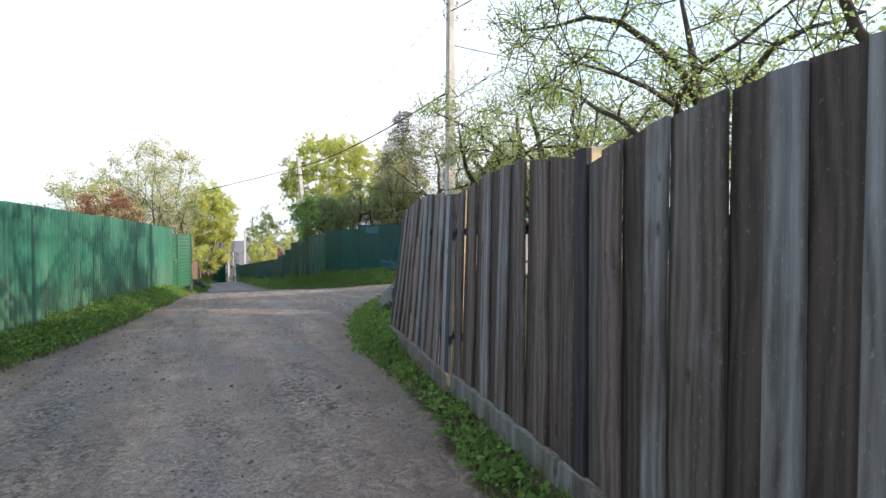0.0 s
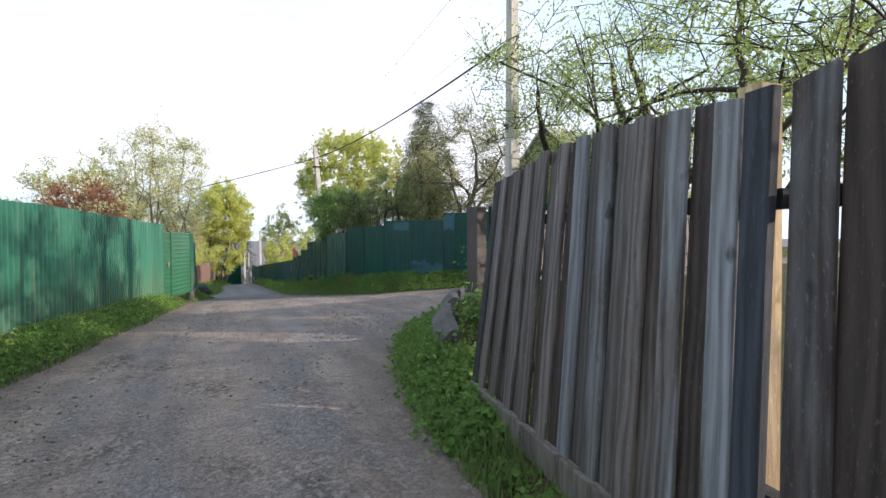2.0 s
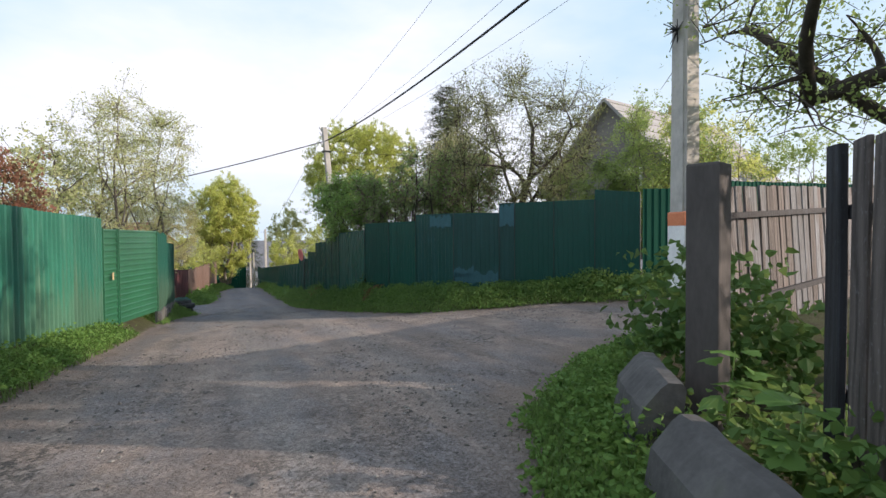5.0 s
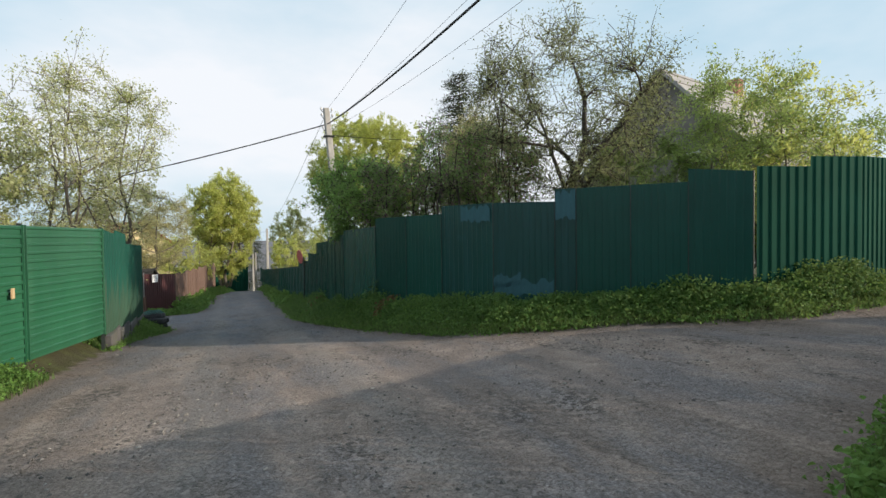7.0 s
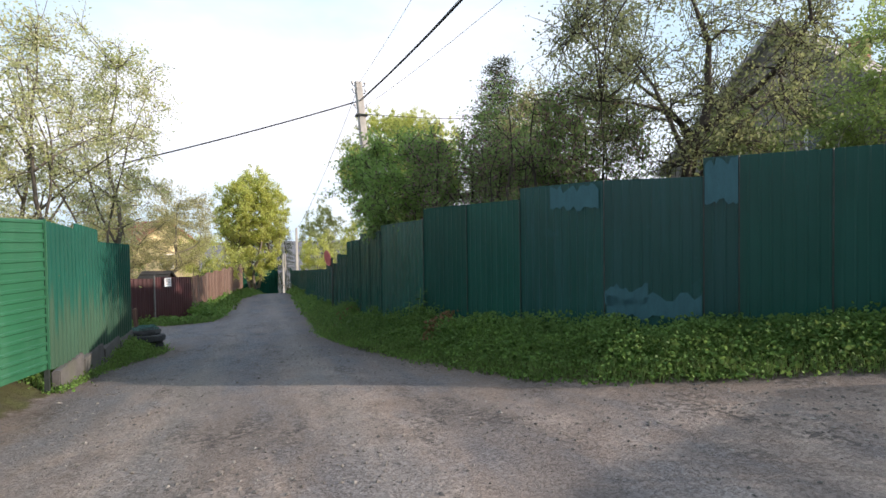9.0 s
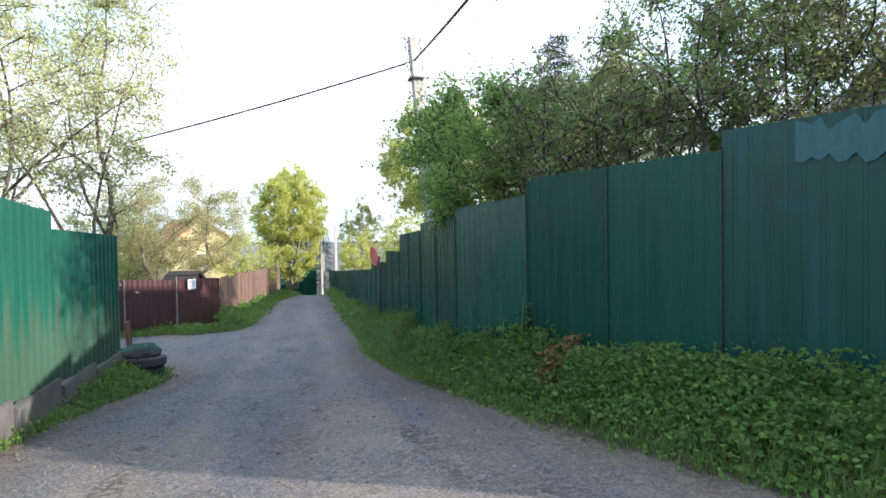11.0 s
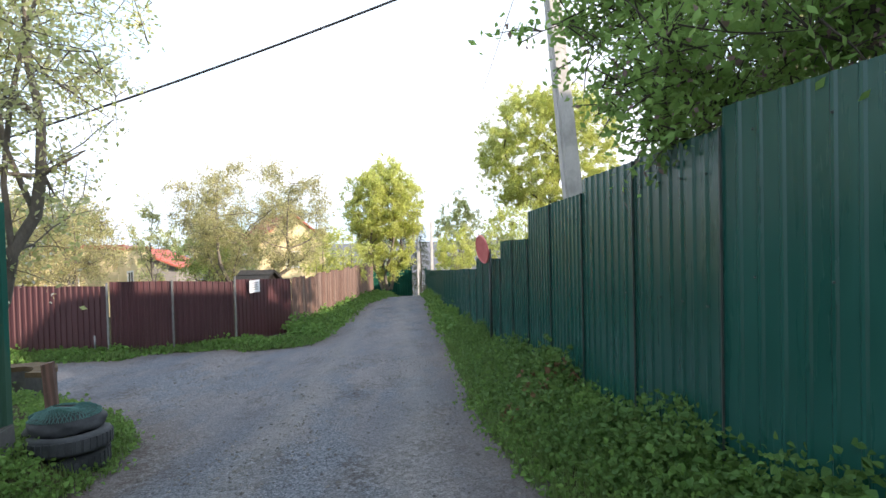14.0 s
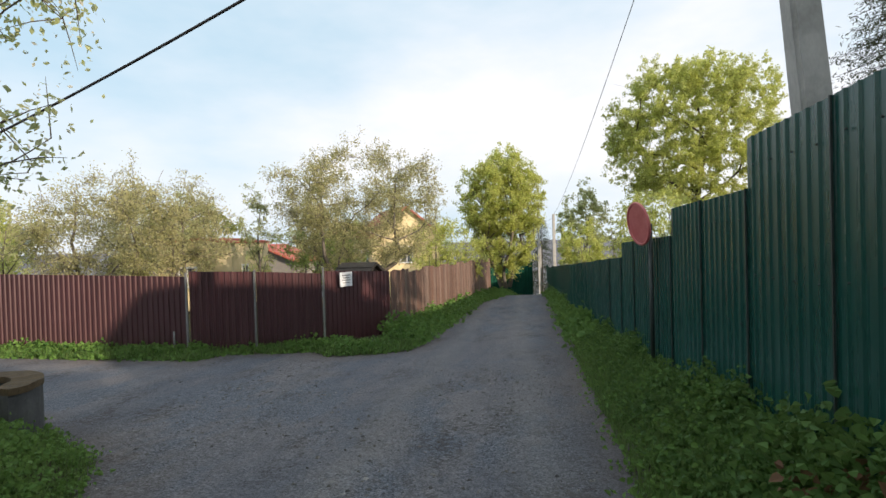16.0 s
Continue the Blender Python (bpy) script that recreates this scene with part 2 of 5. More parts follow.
def ground_mat():
    """Trodden earth road with gravel, greyer stone chippings down the lane, soil and moss on the verges."""
    m, n, l, bs, out = node_mat("earth_road")
    at = n.new("ShaderNodeAttribute")
    at.attribute_name = "verge"
    tc = n.new("ShaderNodeTexCoord")
    sp = n.new("ShaderNodeSeparateXYZ")
    l.new(tc.outputs["Object"], sp.inputs[0])
    big = noise_at(n, l, 0.45, 4, 0.55)
    mid = noise_at(n, l, 2.6, 5, 0.6)
    track = noise_at(n, l, 1.0, 4, 0.6, (1.6, 0.16, 1))
    fine = noise_at(n, l, 45, 4, 0.7)
    vor = n.new("ShaderNodeTexVoronoi")
    vor.inputs["Scale"].default_value = 34
    l.new(tc.outputs["Object"], vor.inputs["Vector"])
    vor2 = n.new("ShaderNodeTexVoronoi")
    vor2.inputs["Scale"].default_value = 75
    l.new(tc.outputs["Object"], vor2.inputs["Vector"])
    dust = ramp(n, l, mid, [(0.3, (0.210, 0.168, 0.145)), (0.7, (0.340, 0.284, 0.246))])
    dust = mix(n, l, maths(n, l, "MULTIPLY", ramp(n, l, track, [(0.42, (0, 0, 0)), (0.62, (1, 1, 1))]), 0.8), dust, (0.170, 0.146, 0.134))
    chip = ramp(n, l, vor2.outputs["Color"], [(0.1, (0.055, 0.062, 0.076)), (0.9, (0.235, 0.248, 0.275))])
    lane = maths(n, l, "MULTIPLY", maths(n, l, "SUBTRACT", maths(n, l, "ADD", sp.outputs["Y"], maths(n, l, "MULTIPLY", mid, 5.0)), 21.0), 0.22, True)
    patch = ramp(n, l, noise_at(n, l, 0.9, 5, 0.65, (1.3, 0.5, 1)), [(0.47, (0, 0, 0)), (0.60, (1, 1, 1))])
    gf = maths(n, l, "ADD", maths(n, l, "MULTIPLY", patch, 0.48), maths(n, l, "MULTIPLY", lane, 0.66), True)
    rut = ramp(n, l, noise_at(n, l, 1.5, 6, 0.7, (1.0, 0.45, 1)), [(0.51, (0, 0, 0)), (0.62, (1, 1, 1))])
    clod = ramp(n, l, noise_at(n, l, 16, 5, 0.75), [(0.48, (0, 0, 0)), (0.55, (1, 1, 1))])
    col = mix(n, l, gf, dust, chip)
    damp_f = ramp(n, l, noise_at(n, l, 0.55, 5, 0.65, (1.5, 0.35, 1)), [(0.46, (0, 0, 0)), (0.62, (1, 1, 1))])
    col = mix(n, l, maths(n, l, "MULTIPLY", damp_f, maths(n, l, "ADD", maths(n, l, "MULTIPLY", lane, 0.42), 0.2)), col, (0.115, 0.123, 0.145))
    col = mix(n, l, maths(n, l, "MULTIPLY", maths(n, l, "MULTIPLY", rut, clod), 0.9), col, (0.070, 0.064, 0.060))
    wheel = maths(n, l, "ABSOLUTE", maths(n, l, "SUBTRACT", maths(n, l, "ABSOLUTE", maths(n, l, "SUBTRACT", maths(n, l, "ADD", sp.outputs["X"], maths(n, l, "MULTIPLY", big, 0.8)), 2.95)), 0.72))
    wheel = maths(n, l, "SUBTRACT", 1.0, maths(n, l, "MULTIPLY", wheel, 2.8), True)
    col = mix(n, l, maths(n, l, "MULTIPLY", maths(n, l, "MULTIPLY", wheel, mid), 0.75), col, (0.245, 0.232, 0.218))
    pale = ramp(n, l, noise_at(n, l, 7, 6, 0.75), [(0.60, (0, 0, 0)), (0.70, (1, 1, 1))])
    col = mix(n, l, maths(n, l, "MULTIPLY", pale, 0.16), col, (0.33, 0.29, 0.25))
    stone = ramp(n, l, vor.outputs["Distance"], [(0.0, (1, 1, 1)), (0.30, (0, 0, 0))])
    col = mix(n, l, maths(n, l, "MULTIPLY", maths(n, l, "MULTIPLY", stone, fine), 0.28), col, (0.40, 0.38, 0.36))
    col = mix(n, l, 0.36, col, mix(n, l, 1.0, col, ramp(n, l, fine, [(0.34, (0.22, 0.22, 0.22)), (0.66, (1.75, 1.75, 1.75))]), "MULTIPLY"))
    soil = ramp(n, l, mid, [(0.3, (0.045, 0.035, 0.022)), (0.7, (0.075, 0.085, 0.030))])
    edge = maths(n, l, "ADD", at.outputs["Fac"], maths(n, l, "MULTIPLY", maths(n, l, "SUBTRACT", noise_at(n, l, 4.0, 6, 0.7), 0.5), 0.55))
    vmask = ramp(n, l, edge, [(0.0, (0, 0, 0)), (0.10, (1, 1, 1))])
    band = maths(n, l, "MULTIPLY", maths(n, l, "ADD", edge, 0.75), 1.25, True)
    col = mix(n, l, maths(n, l, "MULTIPLY", band, 0.55), col, (0.115, 0.082, 0.060))
    col = mix(n, l, vmask, col, soil)
    l.new(col, bs.inputs["Base Color"])
    bs.inputs["Roughness"].default_value = 0.92
    bs.inputs["Specular IOR Level"].default_value = 0.2
    hgt = maths(n, l, "ADD", maths(n, l, "MULTIPLY", fine, 0.35), maths(n, l, "ADD", maths(n, l, "MULTIPLY", stone, 0.25), maths(n, l, "MULTIPLY", mid, 1.2)))
    hgt = maths(n, l, "ADD", hgt, maths(n, l, "MULTIPLY", clod, 0.35))
    bump(n, l, bs, hgt, 0.9, 0.020)
    return m


M_GROUND = ground_mat()
M_BOARD = board_mat("weathered_board", (0.085, 0.064, 0.057), (0.150, 0.152, 0.160), (0.014, 0.011, 0.010), 0.6)
M_BOARD_SILVER = board_mat("silvered_board", (0.105, 0.088, 0.082), (0.168, 0.176, 0.192), (0.018, 0.015, 0.014), 0.55)
# Darker, browner board for the recessed layer; its shade is in the colour.
M_BOARD_BACK_SHADED = board_mat("shaded_brown_under_board", (0.062, 0.045, 0.039), (0.095, 0.085, 0.080), (0.012, 0.009, 0.008), 0.5)
M_BROWN_BOARD = board_mat("brown_board", (0.105, 0.058, 0.042), (0.15, 0.105, 0.085), (0.05, 0.03, 0.02))
M_BLACK_BOARD = board_mat("blackened_board", (0.022, 0.022, 0.026), (0.036, 0.042, 0.055), (0.008, 0.008, 0.009))
M_FRESH = board_mat("fresh_timber", (0.46, 0.35, 0.20), (0.46, 0.38, 0.26), (0.22, 0.12, 0.05), 0.2)
M_PLANK = board_mat("base_plank", (0.11, 0.098, 0.085), (0.16, 0.165, 0.165), (0.035, 0.03, 0.025), 0.2)
M_GREEN_L = sheet_mat("faded_green_sheet", (0.028, 0.155, 0.105), (0.10, 0.24, 0.17), (0.17, 0.15, 0.09), 0.25)
M_GREEN_G = sheet_mat("gate_green_sheet", (0.018, 0.098, 0.050), (0.06, 0.16, 0.105), (0.18, 0.16, 0.10))
M_GREEN_W = sheet_mat("worn_green_sheet", (0.007, 0.078, 0.057), (0.020, 0.100, 0.078), (0.13, 0.11, 0.06), 0.25, 0.62, 0.0, 0.15)
M_GREEN_R = sheet_mat("dark_green_sheet", (0.0075, 0.064, 0.051), (0.016, 0.088, 0.073), (0.05, 0.08, 0.07), 0.0, 0.25, 0.0, 0.55)
M_GREEN_B = sheet_mat("blue_green_sheet", (0.0055, 0.046, 0.041), (0.017, 0.075, 0.084), (0.05, 0.09, 0.095), 0.0, 0.36, 0.3, 0.35)
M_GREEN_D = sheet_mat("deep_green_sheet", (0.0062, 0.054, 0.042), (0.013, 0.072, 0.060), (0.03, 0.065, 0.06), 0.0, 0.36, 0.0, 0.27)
M_FADED = plain_mat("faded_blue_paint", (0.011, 0.066, 0.082), (0.022, 0.098, 0.120), 14, 0.6, 0, 0.2, (1, 1, 0.3), 0.1)
M_GREEN_C = sheet_mat("bright_green_sheet", (0.010, 0.062, 0.042), (0.018, 0.085, 0.060), (0.05, 0.08, 0.07), 0.0, 0.75, 0.0, 0.05)
M_RED = sheet_mat("maroon_sheet", (0.066, 0.024, 0.027), (0.11, 0.055, 0.052), (0.20, 0.12, 0.10), 0.0, 0.42)
M_STEEL = plain_mat("grey_steel", (0.16, 0.16, 0.16), (0.28, 0.28, 0.27), 8, 0.5, 0.5)
M_DARK_STEEL = plain_mat("dark_steel", (0.02, 0.03, 0.028), (0.05, 0.06, 0.055), 8, 0.5, 0.2)
M_CONCRETE = plain_mat("pole_concrete", (0.36, 0.35, 0.33), (0.52, 0.50, 0.47), 5, 0.9, 0, 0.5, (1, 1, 0.4), 0.1, (0.25, 0.24, 0.22))
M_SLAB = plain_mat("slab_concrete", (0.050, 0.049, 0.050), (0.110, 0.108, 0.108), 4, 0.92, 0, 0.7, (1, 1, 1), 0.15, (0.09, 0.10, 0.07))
M_RUBBER = plain_mat("tyre_rubber", (0.018, 0.020, 0.024), (0.05, 0.055, 0.06), 9, 0.75)
M_BARK = plain_mat("dark_bark", (0.030, 0.024, 0.019), (0.085, 0.070, 0.056), 14, 0.95, 0, 0.8, (1, 1, 0.35))
M_BARK_G = plain_mat("grey_bark", (0.085, 0.072, 0.058), (0.20, 0.175, 0.145), 12, 0.95, 0, 0.8, (1, 1, 0.35))
M_WIRE = plain_mat("cable_black", (0.012, 0.012, 0.014), (0.03, 0.03, 0.034), 20, 0.6)
M_MIRROR_RED = plain_mat("faded_red_plastic", (0.52, 0.10, 0.10), (0.66, 0.20, 0.19), 7, 0.45, 0, 0.1)
M_WHITE = plain_mat("white_paint", (0.62, 0.62, 0.64), (0.80, 0.80, 0.80), 6, 0.6)
M_ORANGE = plain_mat("orange_paint", (0.55, 0.16, 0.07), (0.66, 0.24, 0.12), 9, 0.7)
M_YELLOW_WALL = plain_mat("cream_plaster", (0.62, 0.50, 0.28), (0.74, 0.62, 0.38), 2, 0.9, 0, 0.2, (1, 1, 1), 0.05)
M_GREY_WALL = plain_mat("grey_wall", (0.17, 0.16, 0.145), (0.26, 0.245, 0.225), 2, 0.9, 0, 0.2, (1, 1, 6), 0.05)
M_ROOF_RED = plain_mat("red_roof", (0.30, 0.075, 0.05), (0.42, 0.12, 0.08), 3, 0.7, 0, 0.3)
M_ROOF_GREY = plain_mat("slate_roof", (0.22, 0.215, 0.21), (0.34, 0.33, 0.32), 3, 0.85, 0, 0.4)
M_BRICK = plain_mat("chimney_brick", (0.28, 0.12, 0.08), (0.40, 0.20, 0.14), 9, 0.9)
M_GLASS = plain_mat("window_glass", (0.05, 0.06, 0.07), (0.10, 0.12, 0.14), 1, 0.08, 0, 0.0)
M_LEAF_APPLE = leaf_mat("apple_leaf", (0.18, 0.28, 0.065), (0.36, 0.45, 0.16), 0.55)
M_LEAF_PALE = leaf_mat("pale_spring_leaf", (0.34, 0.40, 0.14), (0.62, 0.61, 0.37), 0.55)
M_LEAF_YELLOW = leaf_mat("yellow_green_leaf", (0.42, 0.47, 0.10), (0.60, 0.61, 0.22), 0.6)
M_LEAF_DARK = leaf_mat("lilac_leaf", (0.13, 0.24, 0.075), (0.26, 0.39, 0.13), 0.55)
M_LEAF_LILAC = leaf_mat("fresh_lilac_leaf", (0.13, 0.26, 0.06), (0.28, 0.45, 0.13), 0.55)
M_LEAF_GREY = leaf_mat("grey_green_apple_leaf", (0.12, 0.145, 0.06), (0.29, 0.31, 0.175))
M_LEAF_BLOOM = leaf_mat("lilac_bud", (0.19, 0.115, 0.13), (0.30, 0.19, 0.21), 0.35)
M_LEAF_BROWN = leaf_mat("apple_bud_leaf", (0.31, 0.31, 0.13), (0.54, 0.49, 0.28), 0.55)
M_LEAF_RED = leaf_mat("red_plum_leaf", (0.20, 0.075, 0.06), (0.34, 0.16, 0.11))
M_NEEDLE = leaf_mat("conifer_needle", (0.016, 0.030, 0.014), (0.035, 0.055, 0.024), 0.15)
M_WEED = leaf_mat("weed_leaf", (0.060, 0.150, 0.030), (0.165, 0.290, 0.066), 0.35)
M_WEED_DARK = leaf_mat("raspberry_leaf", (0.040, 0.105, 0.025), (0.110, 0.205, 0.048), 0.32)
M_GRASS = leaf_mat("grass_blade", (0.050, 0.110, 0.028), (0.135, 0.205, 0.060), 0.35)
M_DRY = leaf_mat("dry_leaf", (0.12, 0.055, 0.03), (0.20, 0.11, 0.06), 0.2)
M_FOREST = leaf_mat("far_foliage", (0.13, 0.17, 0.05), (0.26, 0.28, 0.09), 0.3)


# ---- small building helpers ----
def link_mesh(name, verts, faces, material, parent=None, label="", smooth=False):
    me = bpy.data.meshes.new(name)
    me.from_pydata(verts, [], faces)
    me.update()
    if smooth:
        me.polygons.foreach_set("use_smooth", [True] * len(me.polygons))
    if material:
        me.materials.append(material)
    ob = new(name, me)
    if parent:
        ob.parent = parent
    if label:
        tagged(ob, label)
    return ob


def part(name, bm, material, parent=None, label="", smooth=False):
    me = bpy.data.meshes.new(name)
    bmesh.ops.recalc_face_normals(bm, faces=bm.faces[:])
    for f in bm.faces:
        f.smooth = smooth
    bm.to_mesh(me)
    bm.free()
    me.materials.append(material)
    ob = new(name, me)
    if parent:
        ob.parent = parent
    if label:
        tagged(ob, label)
    return ob


def empty(name, x, y, z, rz=0.0, label="", category="", group="", kind=""):
    ob = new(name)
    ob.matrix_world = pose(x, y, z, 0, 0, rz)
    return tagged(ob, label, category, group, kind)


def box_bm(sx, sy, sz, at=(0, 0, 0), bevel=0.006, rot=None):
    bm = bmesh.new()
    m = Matrix.Translation(at) @ (rot if rot else Matrix()) @ Matrix.Diagonal((sx, sy, sz, 1))
    bmesh.ops.create_cube(bm, size=1.0, matrix=m)
    if bevel:
        bmesh.ops.bevel(bm, geom=bm.edges[:], offset=bevel, segments=2, affect="EDGES", profile=0.6)
    return bm


def ring_tube(verts, faces, pts, radii, sides=6, cap=True):
    """Adds a tapering tube along pts to the lists."""
    base = len(verts)
    prev = None
    for i, p in enumerate(pts):
        d = pts[min(i + 1, len(pts) - 1)] - pts[max(i - 1, 0)]
        d = d.normalized() if d.length > 1e-6 else Vector((0, 0, 1))
        if prev is None:
            prev = d.orthogonal().normalized()
        u = prev - d * prev.dot(d)
        u = u.normalized() if u.length > 1e-4 else d.orthogonal().normalized()
        prev = u
        w = d.cross(u)
        for k in range(sides):
            a = 2 * math.pi * k / sides
            verts.append(p + (u * math.cos(a) + w * math.sin(a)) * radii[i])
    for i in range(len(pts) - 1):
        for k in range(sides):
            a, b = base + i * sides + k, base + i * sides + (k + 1) % sides
            faces.append((a, b, b + sides, a + sides))
    if cap:
        faces.append(tuple(base + k for k in range(sides))[::-1])
        faces.append(tuple(base + (len(pts) - 1) * sides + k for k in range(sides)))


def tube(name, pts, radius, material, parent=None, sides=8, label="", smooth=True):
    v, f = [], []
    rr = radius if isinstance(radius, (list, tuple)) else [radius] * len(pts)
    ring_tube(v, f, [Vector(p) for p in pts], rr, sides)
    return link_mesh(name, v, f, material, parent, label, smooth)


# ---- the lie of the land ----
ROAD_Y = np.array([-2000, -60, -30, -10, 0, 8, 12, 15, 17.5, 21, 24, 26, 28, 30, 32, 37, 57, 62, 70, 80, 100, 300, 2000.0])
ROAD_Z = np.array([0.4, 0.4, 0.3, 0.08, 0.05, 0.06, 0.02, -0.10, -0.24, -0.55, -0.80, -1.0, -1.18, -1.36, -1.5, -1.8, -3.0, -3.55, -4.4, -5.4, -7.4, -9, -9])
LEFT_FENCE = [(-4.33, -6.0), (-2.03, 8.05), (-0.42, 17.9)]
GATE = [(-0.42, 17.9), (0.12, 21.15)]
LEFT_FENCE_END = [(0.12, 21.15), (0.18, 25.2)]
RIGHT_FENCE = [(20.0, 16.7), (12.0, 15.9), (9.8, 16.2), (7.44, 18.19), (6.6, 18.9), (6.09, 20.12), (5.3, 22.2), (4.85, 23.6), (4.8, 25.53), (4.8, 32.0), (4.95, 42.0), (5.4, 60.0), (6.0, 76.0)]
BANKS = [  # ground beside the road: outline, and how far it stands above the road
    ([(-3.5, -6), (-2.3, 5), (-1.8, 7), (-1.42, 8.2), (-0.9, 10.5), (-0.45, 13.2), (-0.12, 16), (0.05, 18.2), (0.16, 20.2), (0.22, 21.6), (0.3, 22.9), (0.74, 24.6), (0.76, 25.4), (0.5, 26.4), (-0.2, 27.4), (-1.6, 28.3), (-9, 28.6), (-40, 28.6), (-40, -40), (-5, -40)], 0.30),
    ([(0.1, -6), (1.40, 2.3), (1.70, 3.8), (1.86, 5), (2.03, 6.4), (2.4, 8.1), (3.0, 9.8), (3.66, 11), (5, 12.1), (6.5, 12.6), (9, 12.9), (20, 13), (60, 13), (60, -40), (-2, -40)], 0.16),
    ([(60, 15.2), (12, 15.0), (9.5, 15.5), (8.2, 16.6), (7.2, 17.2), (6.2, 17.75), (5.45, 18.6), (4.9, 20.5), (4.3, 23), (4.04, 24.7), (4.0, 27), (4.1, 28.5), (4.22, 32), (4.32, 36), (4.55, 42), (5.0, 57), (5.6, 76), (60, 76)], 0.32),
    ([(-40, 33.2), (-8, 33.1), (-2.9, 32.75), (-2.75, 33.45), (-0.9, 33.9), (-0.5, 33.4), (0.2, 33.5), (0.85, 34.0), (1.08, 35), (1.15, 40), (1.35, 50), (2.5, 58), (3.2, 76), (-40, 76)], 0.10),
]


def inside_distance(poly, px, py):
    """Signed distance to a plan outline, positive inside."""
    d = np.full(px.shape, 1e9)
    ins = np.zeros(px.shape, bool)
    for (x0, y0), (x1, y1) in zip(poly, poly[1:] + poly[:1]):
        ex, ey = x1 - x0, y1 - y0
        t = np.clip(((px - x0) * ex + (py - y0) * ey) / (ex * ex + ey * ey), 0, 1)
        d = np.minimum(d, np.hypot(px - x0 - t * ex, py - y0 - t * ey))
        cross = ((y0 > py) != (y1 > py)) & (px < (x1 - x0) * (py - y0) / (y1 - y0 + 1e-12) + x0)
        ins ^= cross
    return np.where(ins, d, -d)


def land(px, py):
    """Height of the ground, and how far inside a verge the place lies."""
    px, py = np.asarray(px, float), np.asarray(py, float)
    z = np.interp(py, ROAD_Y, ROAD_Z)
    z = z + np.clip(px - 4.5, 0, 40) * 0.05 * np.clip((25 - py) / 8, 0, 1) * np.clip((py + 5) / 10, 0, 1)
    verge = np.full(px.shape, -9.0)
    for poly, h in BANKS:
        d = inside_distance(poly, px, py)
        s = np.clip((d + 0.05) / 0.75, 0, 1)
        z = z + h * s * s * (3 - 2 * s)
        verge = np.maximum(verge, d)
    return z, verge


def gz(x, y):
    return float(land(np.array([x]), np.array([y]))[0][0])


def build_ground():
    xs = np.unique(np.concatenate([[-2000, -600, -200, -90, -50], np.arange(-34, -6, 2.0), np.arange(-6, 10, 0.2), np.arange(10, 40, 2.0), [50, 90, 200, 600, 2000]]))
    ys = np.unique(np.concatenate([[-2000, -600, -200, -80, -40], np.arange(-30, -4, 2.0), np.arange(-4, 40, 0.2), np.arange(40, 80, 1.0), np.arange(80, 130, 5.0), [180, 300, 700, 2000]]))
    gx, gy = np.meshgrid(xs, ys)
    z, verge = land(gx, gy)
    rough = np.array([noise.noise((x * 0.9, y * 0.5, 0.0)) * 0.022 + noise.noise((x * 2.7, y * 1.6, 4.0)) * 0.010 for x, y in zip(gx.ravel(), gy.ravel())]).reshape(gx.shape)
    near = (np.abs(gx) < 40) & (gy > -30) & (gy < 80)
    z = z + rough * near
    co = np.stack([gx, gy, z], -1).reshape(-1, 3)
    nx, ny = len(xs), len(ys)
    i = np.arange(nx * ny).reshape(ny, nx)
    quads = np.stack([i[:-1, :-1], i[:-1, 1:], i[1:, 1:], i[1:, :-1]], -1).reshape(-1, 4)
    ob = link_mesh("ground", co.tolist(), quads.tolist(), M_GROUND, None, "", True)
    att = ob.data.attributes.new("verge", "FLOAT", "POINT")
    att.data.foreach_set("value", np.clip(verge, -3, 3).ravel().astype(np.float32))
    tagged(ob, "dusty grey-brown earth lane with gravel patches and soil verges", "ground", "", "structure")


build_ground()


# ---- fences ----
def profile_sheet(name, p, q, z0p, z0q, z1p, z1q, material, parent, pitch, depth, across=False, flat=0.5):
    """A profiled steel sheet from p to q in plan, its foot and top heights at either end. across: ribs lie level."""
    p, q = Vector((p[0], p[1], 0)), Vector((q[0], q[1], 0))
    w = (q - p).length
    d = (q - p).normalized()
    nrm = Vector((d.y, -d.x, 0))
    run = (max(z1p - z0p, z1q - z0q) if across else w)
    waves = max(2, round(run / pitch))
    stops = []
    for k in range(waves):
        for a, h in ((0.0, 0.0), (flat * 0.8, 0.0), (flat * 0.8 + 0.1, 1.0), (0.9, 1.0)):
            stops.append(((k + a) / waves, h * depth))
    stops.append((1.0, 0.0))
    verts, faces = [], []
    n = len(stops)
    rows = 3
    for side in (0.0, -0.004):
        for j in range(rows):
            for s, h in stops:
                u, v = (j / (rows - 1), s) if across else (s, j / (rows - 1))
                zlo, zhi = z0p + (z0q - z0p) * u, z1p + (z1q - z1p) * u
                verts.append(p + d * (w * u) + nrm * (h + side) + Vector((0, 0, zlo + (zhi - zlo) * v)))
    for s in range(2):
        o = s * n * rows
        for j in range(rows - 1):
            for k in range(n - 1):
                a = o + j * n + k
                f = (a, a + 1, a + 1 + n, a + n)
                faces.append(f if (s == 0) != across else f[::-1])
    o = n * rows
    for k in range(n - 1):
        faces.append((k, k + o, k + 1 + o, k + 1))
        e = (rows - 1) * n + k
        faces.append((e, e + 1, e + 1 + o, e + o))
    # origin at the foot of the sheet, so that wear follows the foot
    base = Vector((p.x, p.y, min(z0p, z0q)))
    ob = link_mesh(name, [v - base for v in verts], faces, material, parent)
    ob.location = base - parent.matrix_world.translation
    return ob


